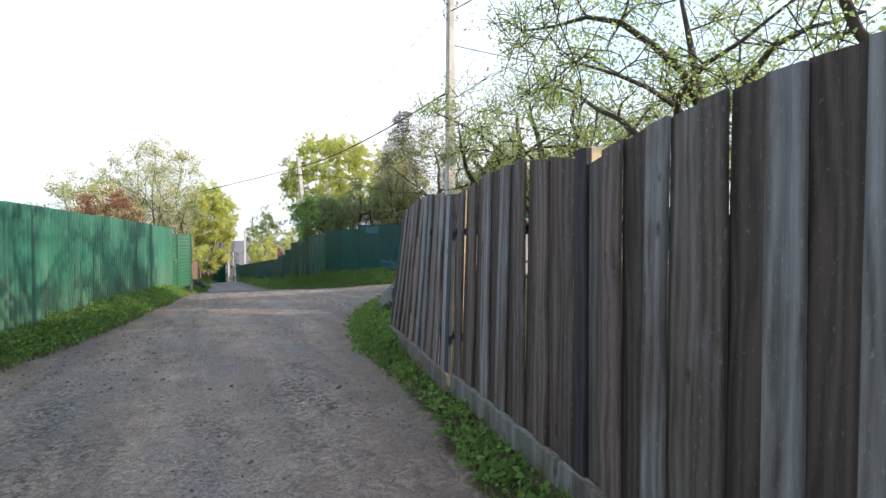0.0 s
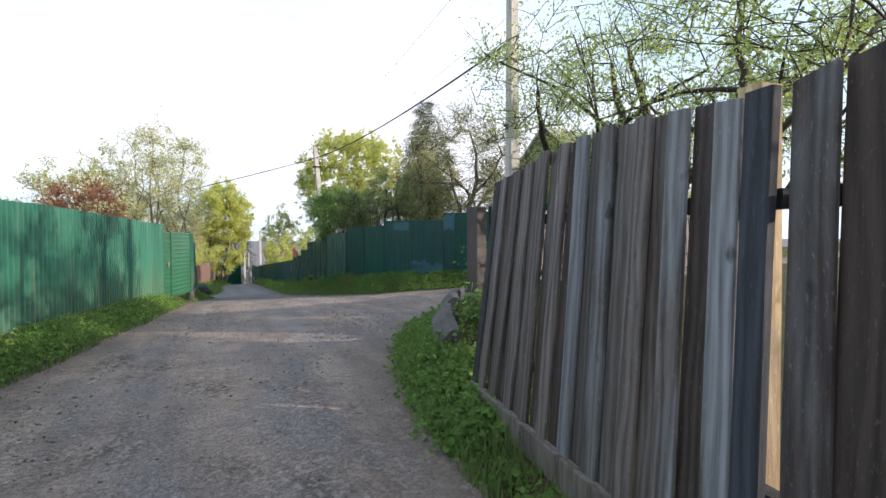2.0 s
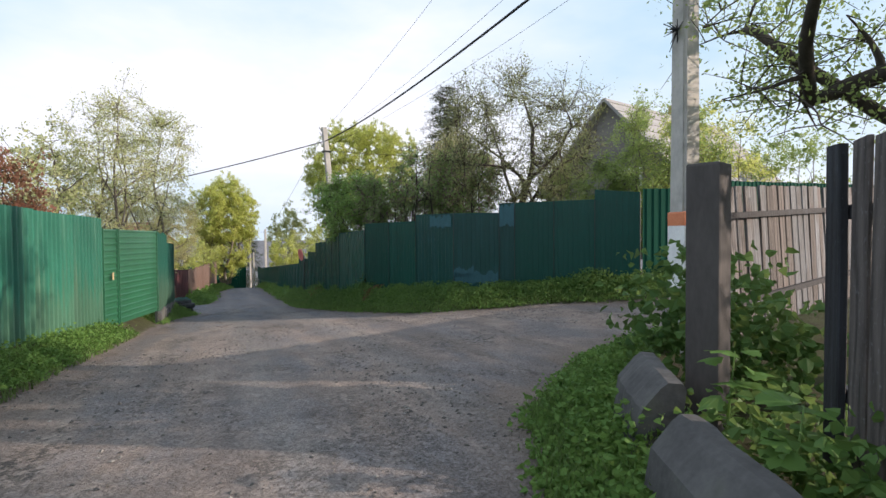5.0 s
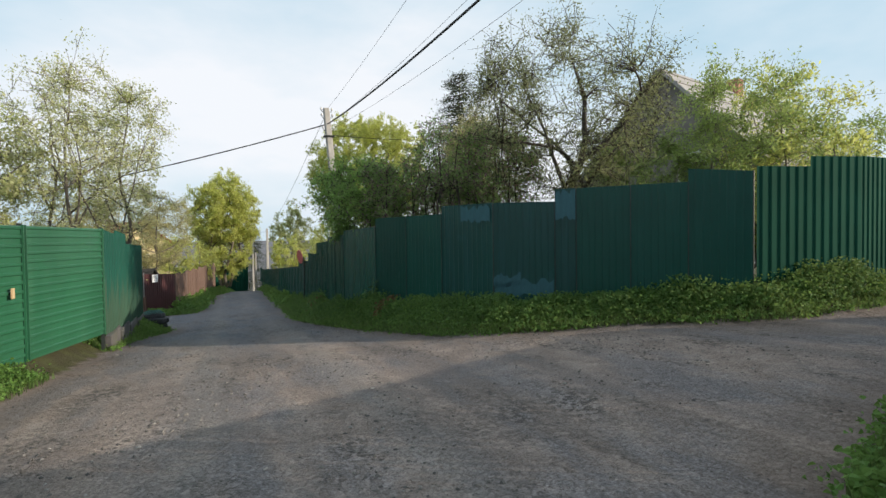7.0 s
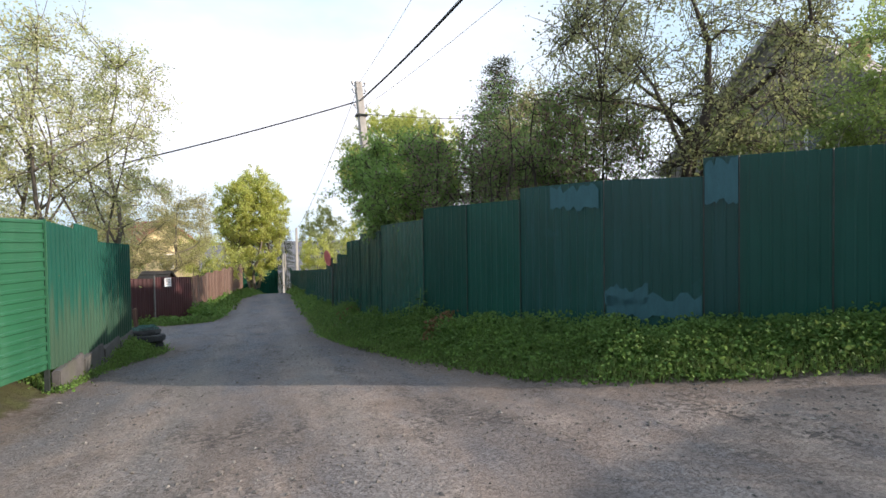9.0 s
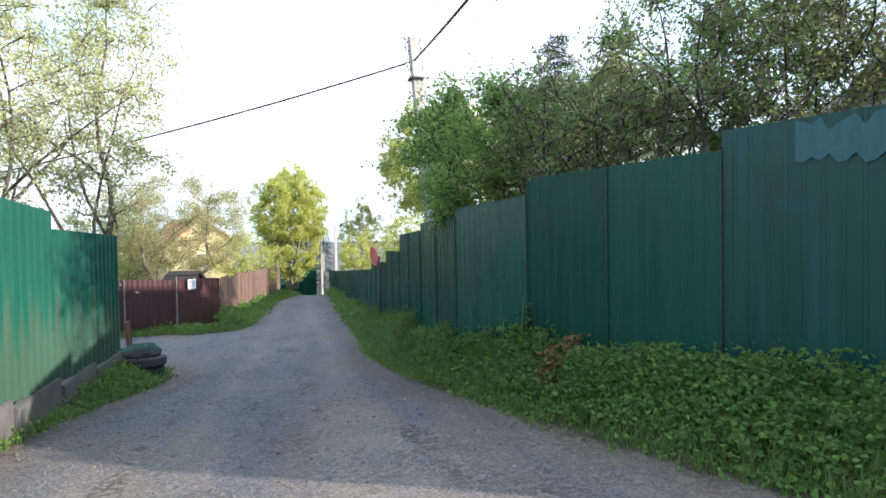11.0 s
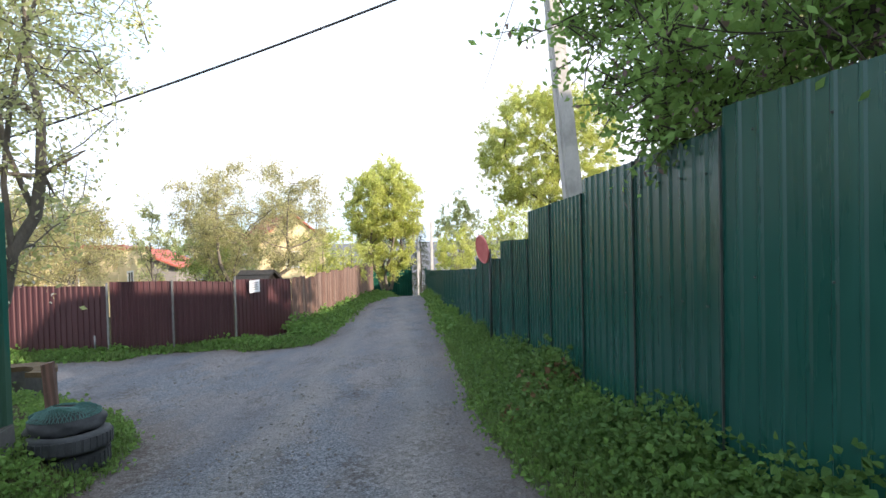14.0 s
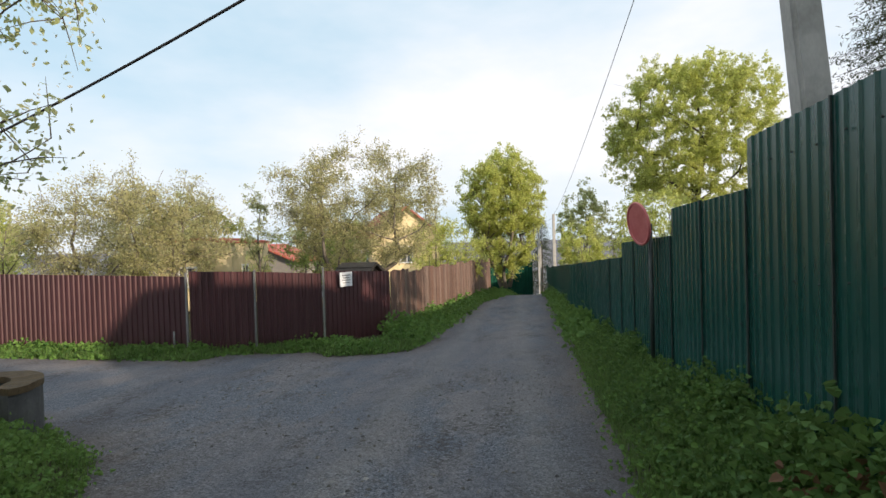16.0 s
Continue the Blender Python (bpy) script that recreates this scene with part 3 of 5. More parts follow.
def along(line, step):
    """Splits a plan line into pieces of about step, corner to corner."""
    out = []
    for a, b in zip(line, line[1:]):
        n = max(1, round(math.dist(a, b) / step))
        for k in range(n):
            f, g = k / n, (k + 1) / n
            out.append(((a[0] + (b[0] - a[0]) * f, a[1] + (b[1] - a[1]) * f), (a[0] + (b[0] - a[0]) * g, a[1] + (b[1] - a[1]) * g)))
    return out


def back_of(p, q, off):
    d = Vector((q[0] - p[0], q[1] - p[1], 0)).normalized()
    return Vector((-d.y, d.x, 0)) * off


SCREWS = bmesh.new()


def screws(parent, p, q, heights, n=5):
    """Rows of screw heads along a sheet."""
    d = Vector((q[0] - p[0], q[1] - p[1], 0))
    nrm = Vector((d.y, -d.x, 0)).normalized()
    bm = SCREWS
    for z in heights:
        for k in range(n):
            c = Vector((p[0], p[1], z)) + d * ((k + 0.5) / n) + nrm * 0.016
            bmesh.ops.create_icosphere(bm, subdivisions=1, radius=0.008, matrix=Matrix.Translation(c - parent.matrix_world.translation))


# left green fence, up to the gate
lf = empty("metal_fence", LEFT_FENCE[1][0], LEFT_FENCE[1][1], 0.1, 0, "faded green ribbed steel fence along the lane, dappled with sun", "fence")
TOP_L = lambda y: float(np.interp(y, [-6, 8.05, 10.8, 14.3, 17.9], [2.05, 1.94, 1.91, 1.85, 1.78]))
FOOT_L = lambda y: float(np.interp(y, [-6, 8.05, 10.8, 17.9], [0.22, 0.12, 0.06, -0.03]))
for p, q in along(LEFT_FENCE, 1.12):
    j = random.uniform(-0.012, 0.012)
    profile_sheet("sheet", p, q, FOOT_L(p[1]), FOOT_L(q[1]), TOP_L(p[1]) + j, TOP_L(q[1]) + j, M_GREEN_L, lf, 0.125, 0.034, False, 0.62)
o = lf.matrix_world.translation
for hgt in (0.45, 1.45):
    tube("rail", [Vector((x, y, FOOT_L(y) + hgt)) - o + back_of(LEFT_FENCE[1], LEFT_FENCE[2], 0.03) for x, y in LEFT_FENCE], 0.02, M_DARK_STEEL, lf, 4, "", False)

# gate with level ribs, two leaves in frames
gate_dir = Vector((GATE[1][0] - GATE[0][0], GATE[1][1] - GATE[0][1], 0))
gate = empty("metal_gate", GATE[0][0], GATE[0][1], -0.1, 0, "green double gate of level-ribbed steel sheet, closed", "gate")
go = gate.matrix_world.translation
gp = lambda f: (GATE[0][0] + gate_dir.x * f, GATE[0][1] + gate_dir.y * f)
for f0, f1 in ((0.02, 0.225), (0.245, 0.985)):
    a, b = gp(f0), gp(f1)
    za, zb = -0.10 - 0.12 * f0, -0.10 - 0.12 * f1
    profile_sheet("leaf", a, b, za, zb, 1.61, 1.61, M_GREEN_G, gate, 0.115, 0.016, True, 0.7)
    for c, z in ((a, za), (b, zb)):
        tube("stile", [Vector((*c, z)) - go + back_of(a, b, -0.022), Vector((*c, 1.62)) - go + back_of(a, b, -0.022)], 0.017, M_GREEN_G, gate, 4, "", False)
for f in (0.0, 0.235, 1.0):
    c = gp(f)
    tube("gate_post", [Vector((*c, -0.5)) - go + back_of(gp(0), gp(1), 0.03), Vector((*c, 1.64)) - go + back_of(gp(0), gp(1), 0.03)], 0.035, M_DARK_STEEL, gate, 4, "", False)
c = gp(0.13)
bm = box_bm(0.012, 0.11, 0.13, (c[0] - go.x + 0.045, c[1] - go.y, 0.78 - go.z), 0.003)
part("lock_plate", bm, M_FRESH, gate, "small pale lock plate")

# end of the left fence, on a concrete footing
le = empty("metal_fence", 0.12, 21.15, -0.3, 0, "worn green ribbed steel fence with bared yellowish foot on concrete footing", "fence")
for i, (p, q) in enumerate(along(LEFT_FENCE_END, 1.02)):
    f = lambda y: float(np.interp(y, [21.15, 25.2], [-0.24, -0.46]))
    if i < 2:
        z1, z2 = 1.60, 1.52
    else:
        z1, z2 = (1.33, 1.30) if i == 2 else (1.30, 1.27)
    profile_sheet("sheet", p, q, f(p[1]), f(q[1]), z1, z2, M_GREEN_W, le, 0.14, 0.022)
tube("end_post", [(0.15 - 0.12 - 0.05, 25.15 - 21.15, -0.4), (0.03 - 0.05, 4.0, 1.58)], 0.03, M_DARK_STEEL, le, 4, "", False)
foot_l = link_mesh("concrete_footing", [], [], M_SLAB)
bm = bmesh.new()
for k in range(4):
    y0, y1 = 21.3 + k * 0.98, 21.3 + k * 0.98 + 0.95
    zt = float(np.interp((y0 + y1) / 2, [21.15, 25.2], [-0.235, -0.45]))
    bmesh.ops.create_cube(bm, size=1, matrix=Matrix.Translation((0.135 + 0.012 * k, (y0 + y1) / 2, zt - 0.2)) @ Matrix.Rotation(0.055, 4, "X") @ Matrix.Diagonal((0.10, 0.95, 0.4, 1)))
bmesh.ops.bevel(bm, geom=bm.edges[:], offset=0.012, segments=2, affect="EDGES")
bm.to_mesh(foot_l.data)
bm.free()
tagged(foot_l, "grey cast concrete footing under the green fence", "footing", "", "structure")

# right green fence: one thing, many sheets with stepped tops
rf = empty("metal_fence", 4.8, 24.0, -0.5, 0, "dark green ribbed steel fence with stepped top and faded patches", "fence")
RUN = [  # start, end, top at start and end, sheet width, material, rib pitch and depth
    ((9.8, 16.2), (9.08, 16.81), 2.37, 2.45, 0.95, M_GREEN_D, 0.115, 0.008),
    ((9.08, 16.81), (7.72, 17.96), 2.24, 2.21, 0.9, M_GREEN_D, 0.115, 0.008),
    ((7.72, 17.96), (7.44, 18.19), 2.22, 2.21, 0.4, M_GREEN_B, 0.115, 0.008),
    ((7.44, 18.19), (6.6, 18.9), 1.99, 2.0, 1.15, M_GREEN_B, 0.115, 0.008),
    ((6.6, 18.9), (6.09, 20.12), 2.0, 2.0, 1.3, M_GREEN_B, 0.115, 0.008),
    ((6.09, 20.12), (5.3, 22.2), 1.84, 1.82, 1.1, M_GREEN_D, 0.115, 0.008),
    ((5.3, 22.2), (4.85, 23.58), 1.64, 1.57, 1.4, M_GREEN_R, 0.115, 0.010),
    ((4.85, 23.58), (4.8, 25.53), 1.46, 1.42, 0.98, M_GREEN_R, 0.115, 0.012),
    ((4.8, 25.53), (4.8, 27.51), 1.29, 1.23, 1.0, M_GREEN_R, 0.115, 0.012),
    ((4.8, 27.51), (4.8, 29.32), 0.90, 0.85, 0.95, M_GREEN_R, 0.115, 0.014),
    ((4.8, 29.32), (4.8, 31.95), 0.58, 0.48, 0.9, M_GREEN_R, 0.115, 0.014),
    ((4.8, 31.95), (4.95, 42.0), 0.27, -0.36, 1.1, M_GREEN_R, 0.14, 0.018),
    ((4.95, 42.0), (5.4, 60.0), -0.36, -1.4, 1.2, M_GREEN_R, 0.2, 0.02),
    ((5.4, 60.0), (6.0, 76.0), -1.5, -2.0, 2.0, M_GREEN_R, 0.25, 0.02),
]
for a, b, ta, tb, wd, mt, pt, dp in RUN:
    pieces = along([a, b], wd)
    for k, (p, q) in enumerate(pieces):
        za = ta + (tb - ta) * k / len(pieces)
        zb = ta + (tb - ta) * (k + 1) / len(pieces)
        j = random.uniform(-0.008, 0.008)
        fp, fq = gz(*p) - 0.02, gz(*q) - 0.02
        profile_sheet("sheet", q, p, fq, fp, zb + j, za + j, mt, rf, pt, dp, False, 0.85)
        # the lap of each sheet over the next
        v = Vector((q[0] - p[0], q[1] - p[1], 0)).normalized()
        nrm = Vector((-v.y, v.x, 0))
        base = Vector((p[0], p[1], 0)) - rf.matrix_world.translation + nrm * (dp + 0.004)
        if p[1] < 34:
            tube("lap", [base + Vector((0, 0, fp)), base + Vector((0, 0, za + j))], 0.008, M_DARK_STEEL, rf, 4, "", False)
        if 19 < p[1] < 31:
            screws(rf, q, p, (za - 0.22, za - 0.95), 4)
tagged(part("screw_heads", SCREWS, M_DARK_STEEL, rf), kind="stuff")


def faded_patch(a, b, f0, f1, z0, z1, seed):
    """A ragged patch where the paint has faded, lying on the sheets between a and b."""
    rs = random.Random(seed)
    va, vb = Vector((*a, 0)), Vector((*b, 0))
    d = vb - va
    nrm = Vector((-d.y, d.x, 0)).normalized()
    if nrm.x > 0:
        nrm = -nrm
    n = 14
    lo = [va + d * (f0 + (f1 - f0) * k / n) + nrm * 0.0165 + Vector((0, 0, z0 + rs.uniform(-0.03, 0.06))) for k in range(n + 1)]
    hi = [va + d * (f0 + (f1 - f0) * k / n) + nrm * 0.0165 + Vector((0, 0, z1 + rs.uniform(-0.09, 0.03))) for k in range(n + 1)]
    o = rf.matrix_world.translation
    link_mesh("faded_patch", [v - o for v in lo + hi], [(k, k + 1, n + 2 + k, n + 1 + k) for k in range(n)], M_FADED, rf, "patch of faded bluish paint")


faded_patch((7.44, 18.19), (6.6, 18.9), 0.02, 0.98, 0.32, 0.62, 1)
faded_patch((7.44, 18.19), (6.6, 18.9), 0.55, 1.0, 0.45, 0.72, 2)
faded_patch((6.6, 18.9), (6.09, 20.12), 0.05, 0.6, 1.66, 1.97, 3)
faded_patch((7.72, 17.96), (7.44, 18.19), 0.03, 0.97, 1.68, 2.18, 4)
# brighter, deeper-ribbed stretch beside the side road
rc = empty("metal_fence", 9.85, 16.15, 0.4, 0, "bright green deep-ribbed steel fence beside the side road", "fence")
for k, (p, q) in enumerate(along([(20.0, 16.7), (12.0, 15.9), (9.86, 16.19)], 1.1)):
    t0 = 2.45 if q[0] < 10.8 else 2.64 + 0.03 * (q[0] - 11)
    profile_sheet("sheet", q, p, gz(*q) + 0.05, gz(*p) + 0.05, t0, t0 + 0.02, M_GREEN_C, rc, 0.17, 0.022)

# maroon fence and gate, then brown boards along the lane
red = empty("metal_fence", -3.5, 33.5, -1.4, 0, "maroon ribbed steel fence behind a grass strip", "fence")
for p, q in along([(-16.0, 34.0), (-8.05, 33.7), (-3.5, 33.5)], 1.1):
    zt = lambda x: float(np.interp(x, [-16, -8, -3.5], [0.22, 0.15, 0.02]))
    profile_sheet("sheet", p, q, gz(*p) - 0.03, gz(*q) - 0.03, zt(p[0]), zt(q[0]), M_RED, red, 0.13, 0.022)
rg = empty("metal_gate", -3.45, 33.5, -1.5, 0, "maroon ribbed steel double gate, closed", "gate")
ro = rg.matrix_world.translation
for a, b, ta, tb in (((-3.42, 33.5), (-2.26, 33.97), 0.12, 0.07), ((-2.22, 33.99), (-0.98, 34.5), 0.06, -0.03)):
    profile_sheet("leaf", a, b, -1.52, -1.60, ta, tb, M_RED, rg, 0.13, 0.022)
for c in ((-3.46, 33.47), (-2.24, 33.96), (-0.95, 34.5)):
    tube("gate_post", [Vector((*c, -1.7)) - ro + Vector((0.02, -0.04, 0)), Vector((*c, 0.1)) - ro + Vector((0.02, -0.04, 0))], 0.025, M_STEEL, rg, 4, "grey steel post", False)
red2 = empty("metal_fence", -0.93, 34.55, -1.5, 0, "maroon ribbed steel fence turning into the lane", "fence")
for p, q in along([(-0.93, 34.55), (0.04, 36.4)], 1.05):
    zt = lambda y: float(np.interp(y, [34.5, 36.4], [0.02, -0.12]))
    profile_sheet("sheet", p, q, gz(*p) - 0.03, gz(*q) - 0.03, zt(p[1]), zt(q[1]), M_RED, red2, 0.13, 0.022)
tube("drop_bolt", [(-3.72 + 0.93, 33.4 - 34.55, 0.0), (-3.72 + 0.93, 33.4 - 34.55, 0.42)], 0.02, M_STEEL, red2, 6)
sg = empty("notice", -0.62, 34.95, -0.28, 61, "white square notice on the maroon fence", "sign")
part("plate", box_bm(0.36, 0.012, 0.32, (0, -0.05, 0.08), 0.003), M_WHITE, sg)
for k in range(4):
    part("text_line", box_bm(0.24 - 0.05 * (k % 2), 0.004, 0.018, (0, -0.059, 0.17 - 0.055 * k), 0), M_STEEL, sg)


def board(name, parent, w, t, h, at, turn, material, slope=0.0, lean=(0.0, 0.0)):
    """A sawn board with eased edges; slope cuts its top."""
    e = 0.006
    ring = [(-w / 2 + e, -t / 2), (w / 2 - e, -t / 2), (w / 2, -t / 2 + e), (w / 2, t / 2 - e), (w / 2 - e, t / 2), (-w / 2 + e, t / 2), (-w / 2, t / 2 - e), (-w / 2, -t / 2 + e)]
    bow = random.uniform(-0.005, 0.005)
    verts, faces = [], []
    rows = 4
    for j in range(rows):
        f = j / (rows - 1)
        for x, y in ring:
            z = h * f + (slope * x if j == rows - 1 else 0)
            verts.append((x * (1 + 0.04 * math.sin(f * 5 + bow * 300)), y + bow * math.sin(f * math.pi), z))
    for j in range(rows - 1):
        for k in range(8):
            a, b = j * 8 + k, j * 8 + (k + 1) % 8
            faces.append((a, b, b + 8, a + 8))
    faces.append(tuple(range(8))[::-1])
    faces.append(tuple(range((rows - 1) * 8, rows * 8)))
    ob = link_mesh(name, verts, faces, material, parent)
    ob.matrix_local = Matrix.Translation(at) @ Matrix.Rotation(turn, 4, "Z") @ Matrix.Rotation(lean[0], 4, "X") @ Matrix.Rotation(lean[1], 4, "Y")
    return ob


def wooden_fence(a, b, foot, top, arch, step, gap, label, lean=0.0, black=(True, True), plank=True, layers=True, face=None):
    """Upright boards on rails between a and b, tops cut to an arch."""
    va, vb = Vector((*a, 0)), Vector((*b, 0))
    d = (vb - va).normalized()
    ln = (vb - va).length
    turn = math.atan2(d.y, d.x)
    nrm = Vector((-d.y, d.x, 0))  # towards the lane
    th = empty("wooden_fence", a[0], a[1], foot[0], 0, label, "fence", "wooden fence panels")
    tip = lean if isinstance(lean, tuple) else (lean, lean)  # lean from the lane at either end
    lean_at = lambda f: tip[0] + (tip[1] - tip[0]) * f
    m0, m1 = (0.115 if black[0] else 0.004), (0.115 if black[1] else 0.004)
    n = max(1, round((ln - m0 - m1) / step))
    w0 = (ln - m0 - m1) / n
    for k in range(n):
        s = m0 + w0 * (k + 0.5)
        f = s / ln
        z0 = foot[0] + (foot[1] - foot[0]) * f
        z1 = top[0] + (top[1] - top[0]) * f + arch * math.sin(math.pi * f) + random.uniform(-0.012, 0.012)
        slope = (top[1] - top[0]) / ln + arch * math.pi / ln * math.cos(math.pi * f)
        front = 0.030 if (layers and k % 2 == 0) else 0.0
        w = w0 * random.uniform(0.94, 1.04) - gap
        if layers:
            w = w0 * random.uniform(0.90, 0.98) if front else w0 * random.uniform(1.28, 1.36)
        c = d * s + nrm * (front + random.uniform(-0.004, 0.004)) + Vector((0, 0, z0 - foot[0]))
        # recessed boards get the browner material with shade coloured in
        board("board", th, w, 0.026, z1 - z0, c, turn + random.uniform(-0.018, 0.018), (face or M_BOARD) if front or not layers else M_BOARD_BACK_SHADED, slope, (lean_at(f) + random.uniform(-0.008, 0.008), random.uniform(-0.004, 0.004) if layers else random.uniform(-0.011, 0.011)))
    for hgt in (0.22, 0.80):
        zc = [foot[i] - foot[0] + (top[i] - foot[i]) * hgt for i in (0, 1)]
        off = [-nrm * (0.035 + zc[i] * tip[i]) for i in (0, 1)]
        tube("rail", [off[0] + Vector((0, 0, zc[0])), d * ln + off[1] + Vector((0, 0, zc[1]))], 0.042, M_BLACK_BOARD, th, 4, "", False)
    for on, s, t, zf in ((black[0], 0.055, top[0], foot[0]), (black[1], ln - 0.055, top[1], foot[1])):
        if on:
            board("end_board", th, 0.105, 0.04, t + (0.015 if on is True else on) - zf, d * s + nrm * 0.03 + Vector((0, 0, zf - foot[0])), turn, M_BLACK_BOARD, 0, (lean_at(s / ln), 0.0))
    if plank:
        zp = [foot[0] - 0.06, foot[1] - 0.06]
        mid = d * (ln / 2) + nrm * 0.045 + Vector((0, 0, (zp[0] + zp[1]) / 2 - foot[0]))
        rot = Matrix.Rotation(turn, 4, "Z") @ Matrix.Rotation(-math.atan2(zp[1] - zp[0], ln), 4, "Y")
        part("base_plank", box_bm(ln, 0.05, 0.17, mid, 0.008, rot), M_PLANK, th, "grey base plank")
    return th


def fence_post(x, y, foot, top, turn):
    ob = empty("fence_post", x, y, foot, turn, "pale sawn timber post behind the fence boards", "post", "fence posts")
    board("post", ob, 0.095, 0.095, top - foot, Vector((0, 0, 0)), 0, M_FRESH)
    return ob


A0 = (1.45, -0.1)
wooden_fence((0.62, -6.0), (1.13, -2.6), (0.28, 0.27), (1.9, 1.9), 0.12, 0.15, 0.0, "dark weathered plank fence with arched top")
wooden_fence((1.13, -2.6), A0, (0.27, 0.27), (1.9, 1.9), 0.13, 0.15, 0.0, "dark weathered plank fence with arched top")
wooden_fence(A0, (1.829, 2.034), (0.27, 0.27), (1.88, 1.87), 0.14, 0.142, 0.0, "dark weathered plank fence with arched top", 0.0, (True, False))
wooden_fence((1.83, 2.02), (2.126, 4.045), (0.27, 0.29), (1.88, 1.87), 0.13, 0.145, 0.0, "grey-brown plank fence with arched top and blackened end board", (0.0, 0.03), (0.07, False))
wooden_fence((2.09, 4.075), (2.525, 6.70), (0.29, 0.30), (1.87, 1.87), 0.10, 0.128, 0.0, "leaning silver-grey plank fence with arched top", (0.035, 0.13), (True, True), face=M_BOARD_SILVER)
wooden_fence((2.57, 6.73), (3.96, 8.97), (0.30, 0.42), (1.82, 1.82), 0.09, 0.128, 0.013, "gappy silver-grey plank fence with light between boards", (0.12, 0.0), (False, True), False, False, M_BOARD_SILVER)
wooden_fence((5.6, 10.9), (13.8, 12.9), (0.45, 0.8), (1.9, 2.3), 0.0, 0.17, 0.02, "grey plank fence beside the side road", -0.06, (False, False), False, False, M_BOARD_SILVER)
for x, y, f, t in ((1.950, 2.16, 0.0, 1.98), (2.245, 4.215, 0.0, 1.93), (2.86, 6.80, 0.0, 1.80), (1.57, 0.02, 0.0, 1.95)):
    fence_post(x, y, f, t, 82)

# brown boards down the lane
for a, b, f, t in (((0.06, 36.45), (0.38, 42.8), (-1.74, -2.12), (-0.12, -0.28)), ((0.38, 42.8), (0.80, 50.5), (-2.12, -2.55), (-0.28, -0.48)), ((0.80, 50.5), (1.33, 59.6), (-2.55, -3.05), (-0.48, -0.68))):
    va, vb = Vector((*a, 0)), Vector((*b, 0))
    d = (vb - va).normalized()
    ln = (vb - va).length
    th = empty("wooden_fence", a[0], a[1], f[0], 0, "sun-faded brown plank fence along the lane", "fence", "brown lane fence panels")
    n = round(ln / 0.22)
    for k in range(n):
        s = (k + 0.5) / n
        z0, z1 = f[0] + (f[1] - f[0]) * s, t[0] + (t[1] - t[0]) * s
        z1 += -0.08 * ((k // 8) % 2) + random.uniform(-0.02, 0.02)
        board("board", th, 0.2, 0.025, z1 - z0, d * (ln * s) + Vector((0, 0, z0 - f[0])), math.atan2(d.y, d.x), M_BROWN_BOARD, 0, (0, random.uniform(-0.01, 0.01)))
    tube("rail", [Vector((-0.06, 0, 0.4)), d * ln + Vector((-0.06, 0, 0.4 + f[1] - f[0]))], 0.04, M_BROWN_BOARD, th, 4, "", False)


# ---- poles and wires ----
def concrete_pole(x, y, top, r0, r1, lean=(0.0, 0.0), label="tall tapered grey concrete utility pole"):
    z = gz(x, y) - 0.1
    th = empty("utility_pole", x, y, z, 0, label, "utility pole", "poles along the lane")
    h = top - z
    bm = bmesh.new()
    bmesh.ops.create_cube(bm, size=1, matrix=Matrix.Translation((0, 0, h / 2)) @ Matrix.Diagonal((1, 1, h, 1)))
    for v in bm.verts:
        f = v.co.z / h
        r = r0 + (r1 - r0) * f
        v.co.x, v.co.y = v.co.x * 2 * r + lean[0] * f, v.co.y * 2 * r * 0.9 + lean[1] * f
    bmesh.ops.bevel(bm, geom=[e for e in bm.edges if abs(e.verts[0].co.z - e.verts[1].co.z) > 1], offset=r0 * 0.22, segments=3, affect="EDGES")
    part("shaft", bm, M_CONCRETE, th)
    return th, h


def insulators(th, h, zs, lean, dirs):
    for i, z in enumerate(zs):
        for s in dirs:
            c = Vector((lean[0] * z / h, lean[1] * z / h, z))
            tube("hook", [c, c + Vector((0.16 * s, -0.03, 0.0)), c + Vector((0.18 * s, -0.03, 0.08))], 0.012, M_DARK_STEEL, th, 5)
            tube("insulator", [c + Vector((0.18 * s, -0.03, 0.06)), c + Vector((0.18 * s, -0.03, 0.10)), c + Vector((0.18 * s, -0.03, 0.15))], [0.03, 0.042, 0.022], M_WHITE, th, 8)


P1, P2, P3 = (5.8, 11.45), (5.98, 28.55), (5.9, 63.0)
pole1, h1 = concrete_pole(*P1, 7.3, 0.125, 0.085, (0.0, 0.0), "tall grey concrete utility pole with whitewashed foot")
insulators(pole1, h1, (h1 - 0.15, h1 - 0.5), (0, 0), (-1, 1))
part("whitewash", box_bm(0.245, 0.225, 0.75, (0, 0, 1.12), 0.02), M_WHITE, pole1, "flaking whitewash band")
part("orange_band", box_bm(0.247, 0.227, 0.16, (0, 0, 1.45), 0.02), M_ORANGE, pole1, "orange painted band")
v, f = [], []
for k in range(14):
    a = random.uniform(0, 6.28)
    c = Vector((-0.13, -0.02, 3.35))
    ring_tube(v, f, [c, c + Vector((math.cos(a) * 0.1 - 0.06, math.sin(a) * 0.08, random.uniform(-0.2, 0.12)))], [0.008, 0.004], 4)
link_mesh("wire_bundle", v, f, M_WIRE, pole1, "tangled black wire ends")
pole2, h2 = concrete_pole(*P2, 5.80, 0.145, 0.10, (-0.60, 0.0))
insulators(pole2, h2, (h2 - 0.12, h2 - 0.32, h2 - 0.75, h2 - 1.35), (-0.60, 0), (-1, 1))
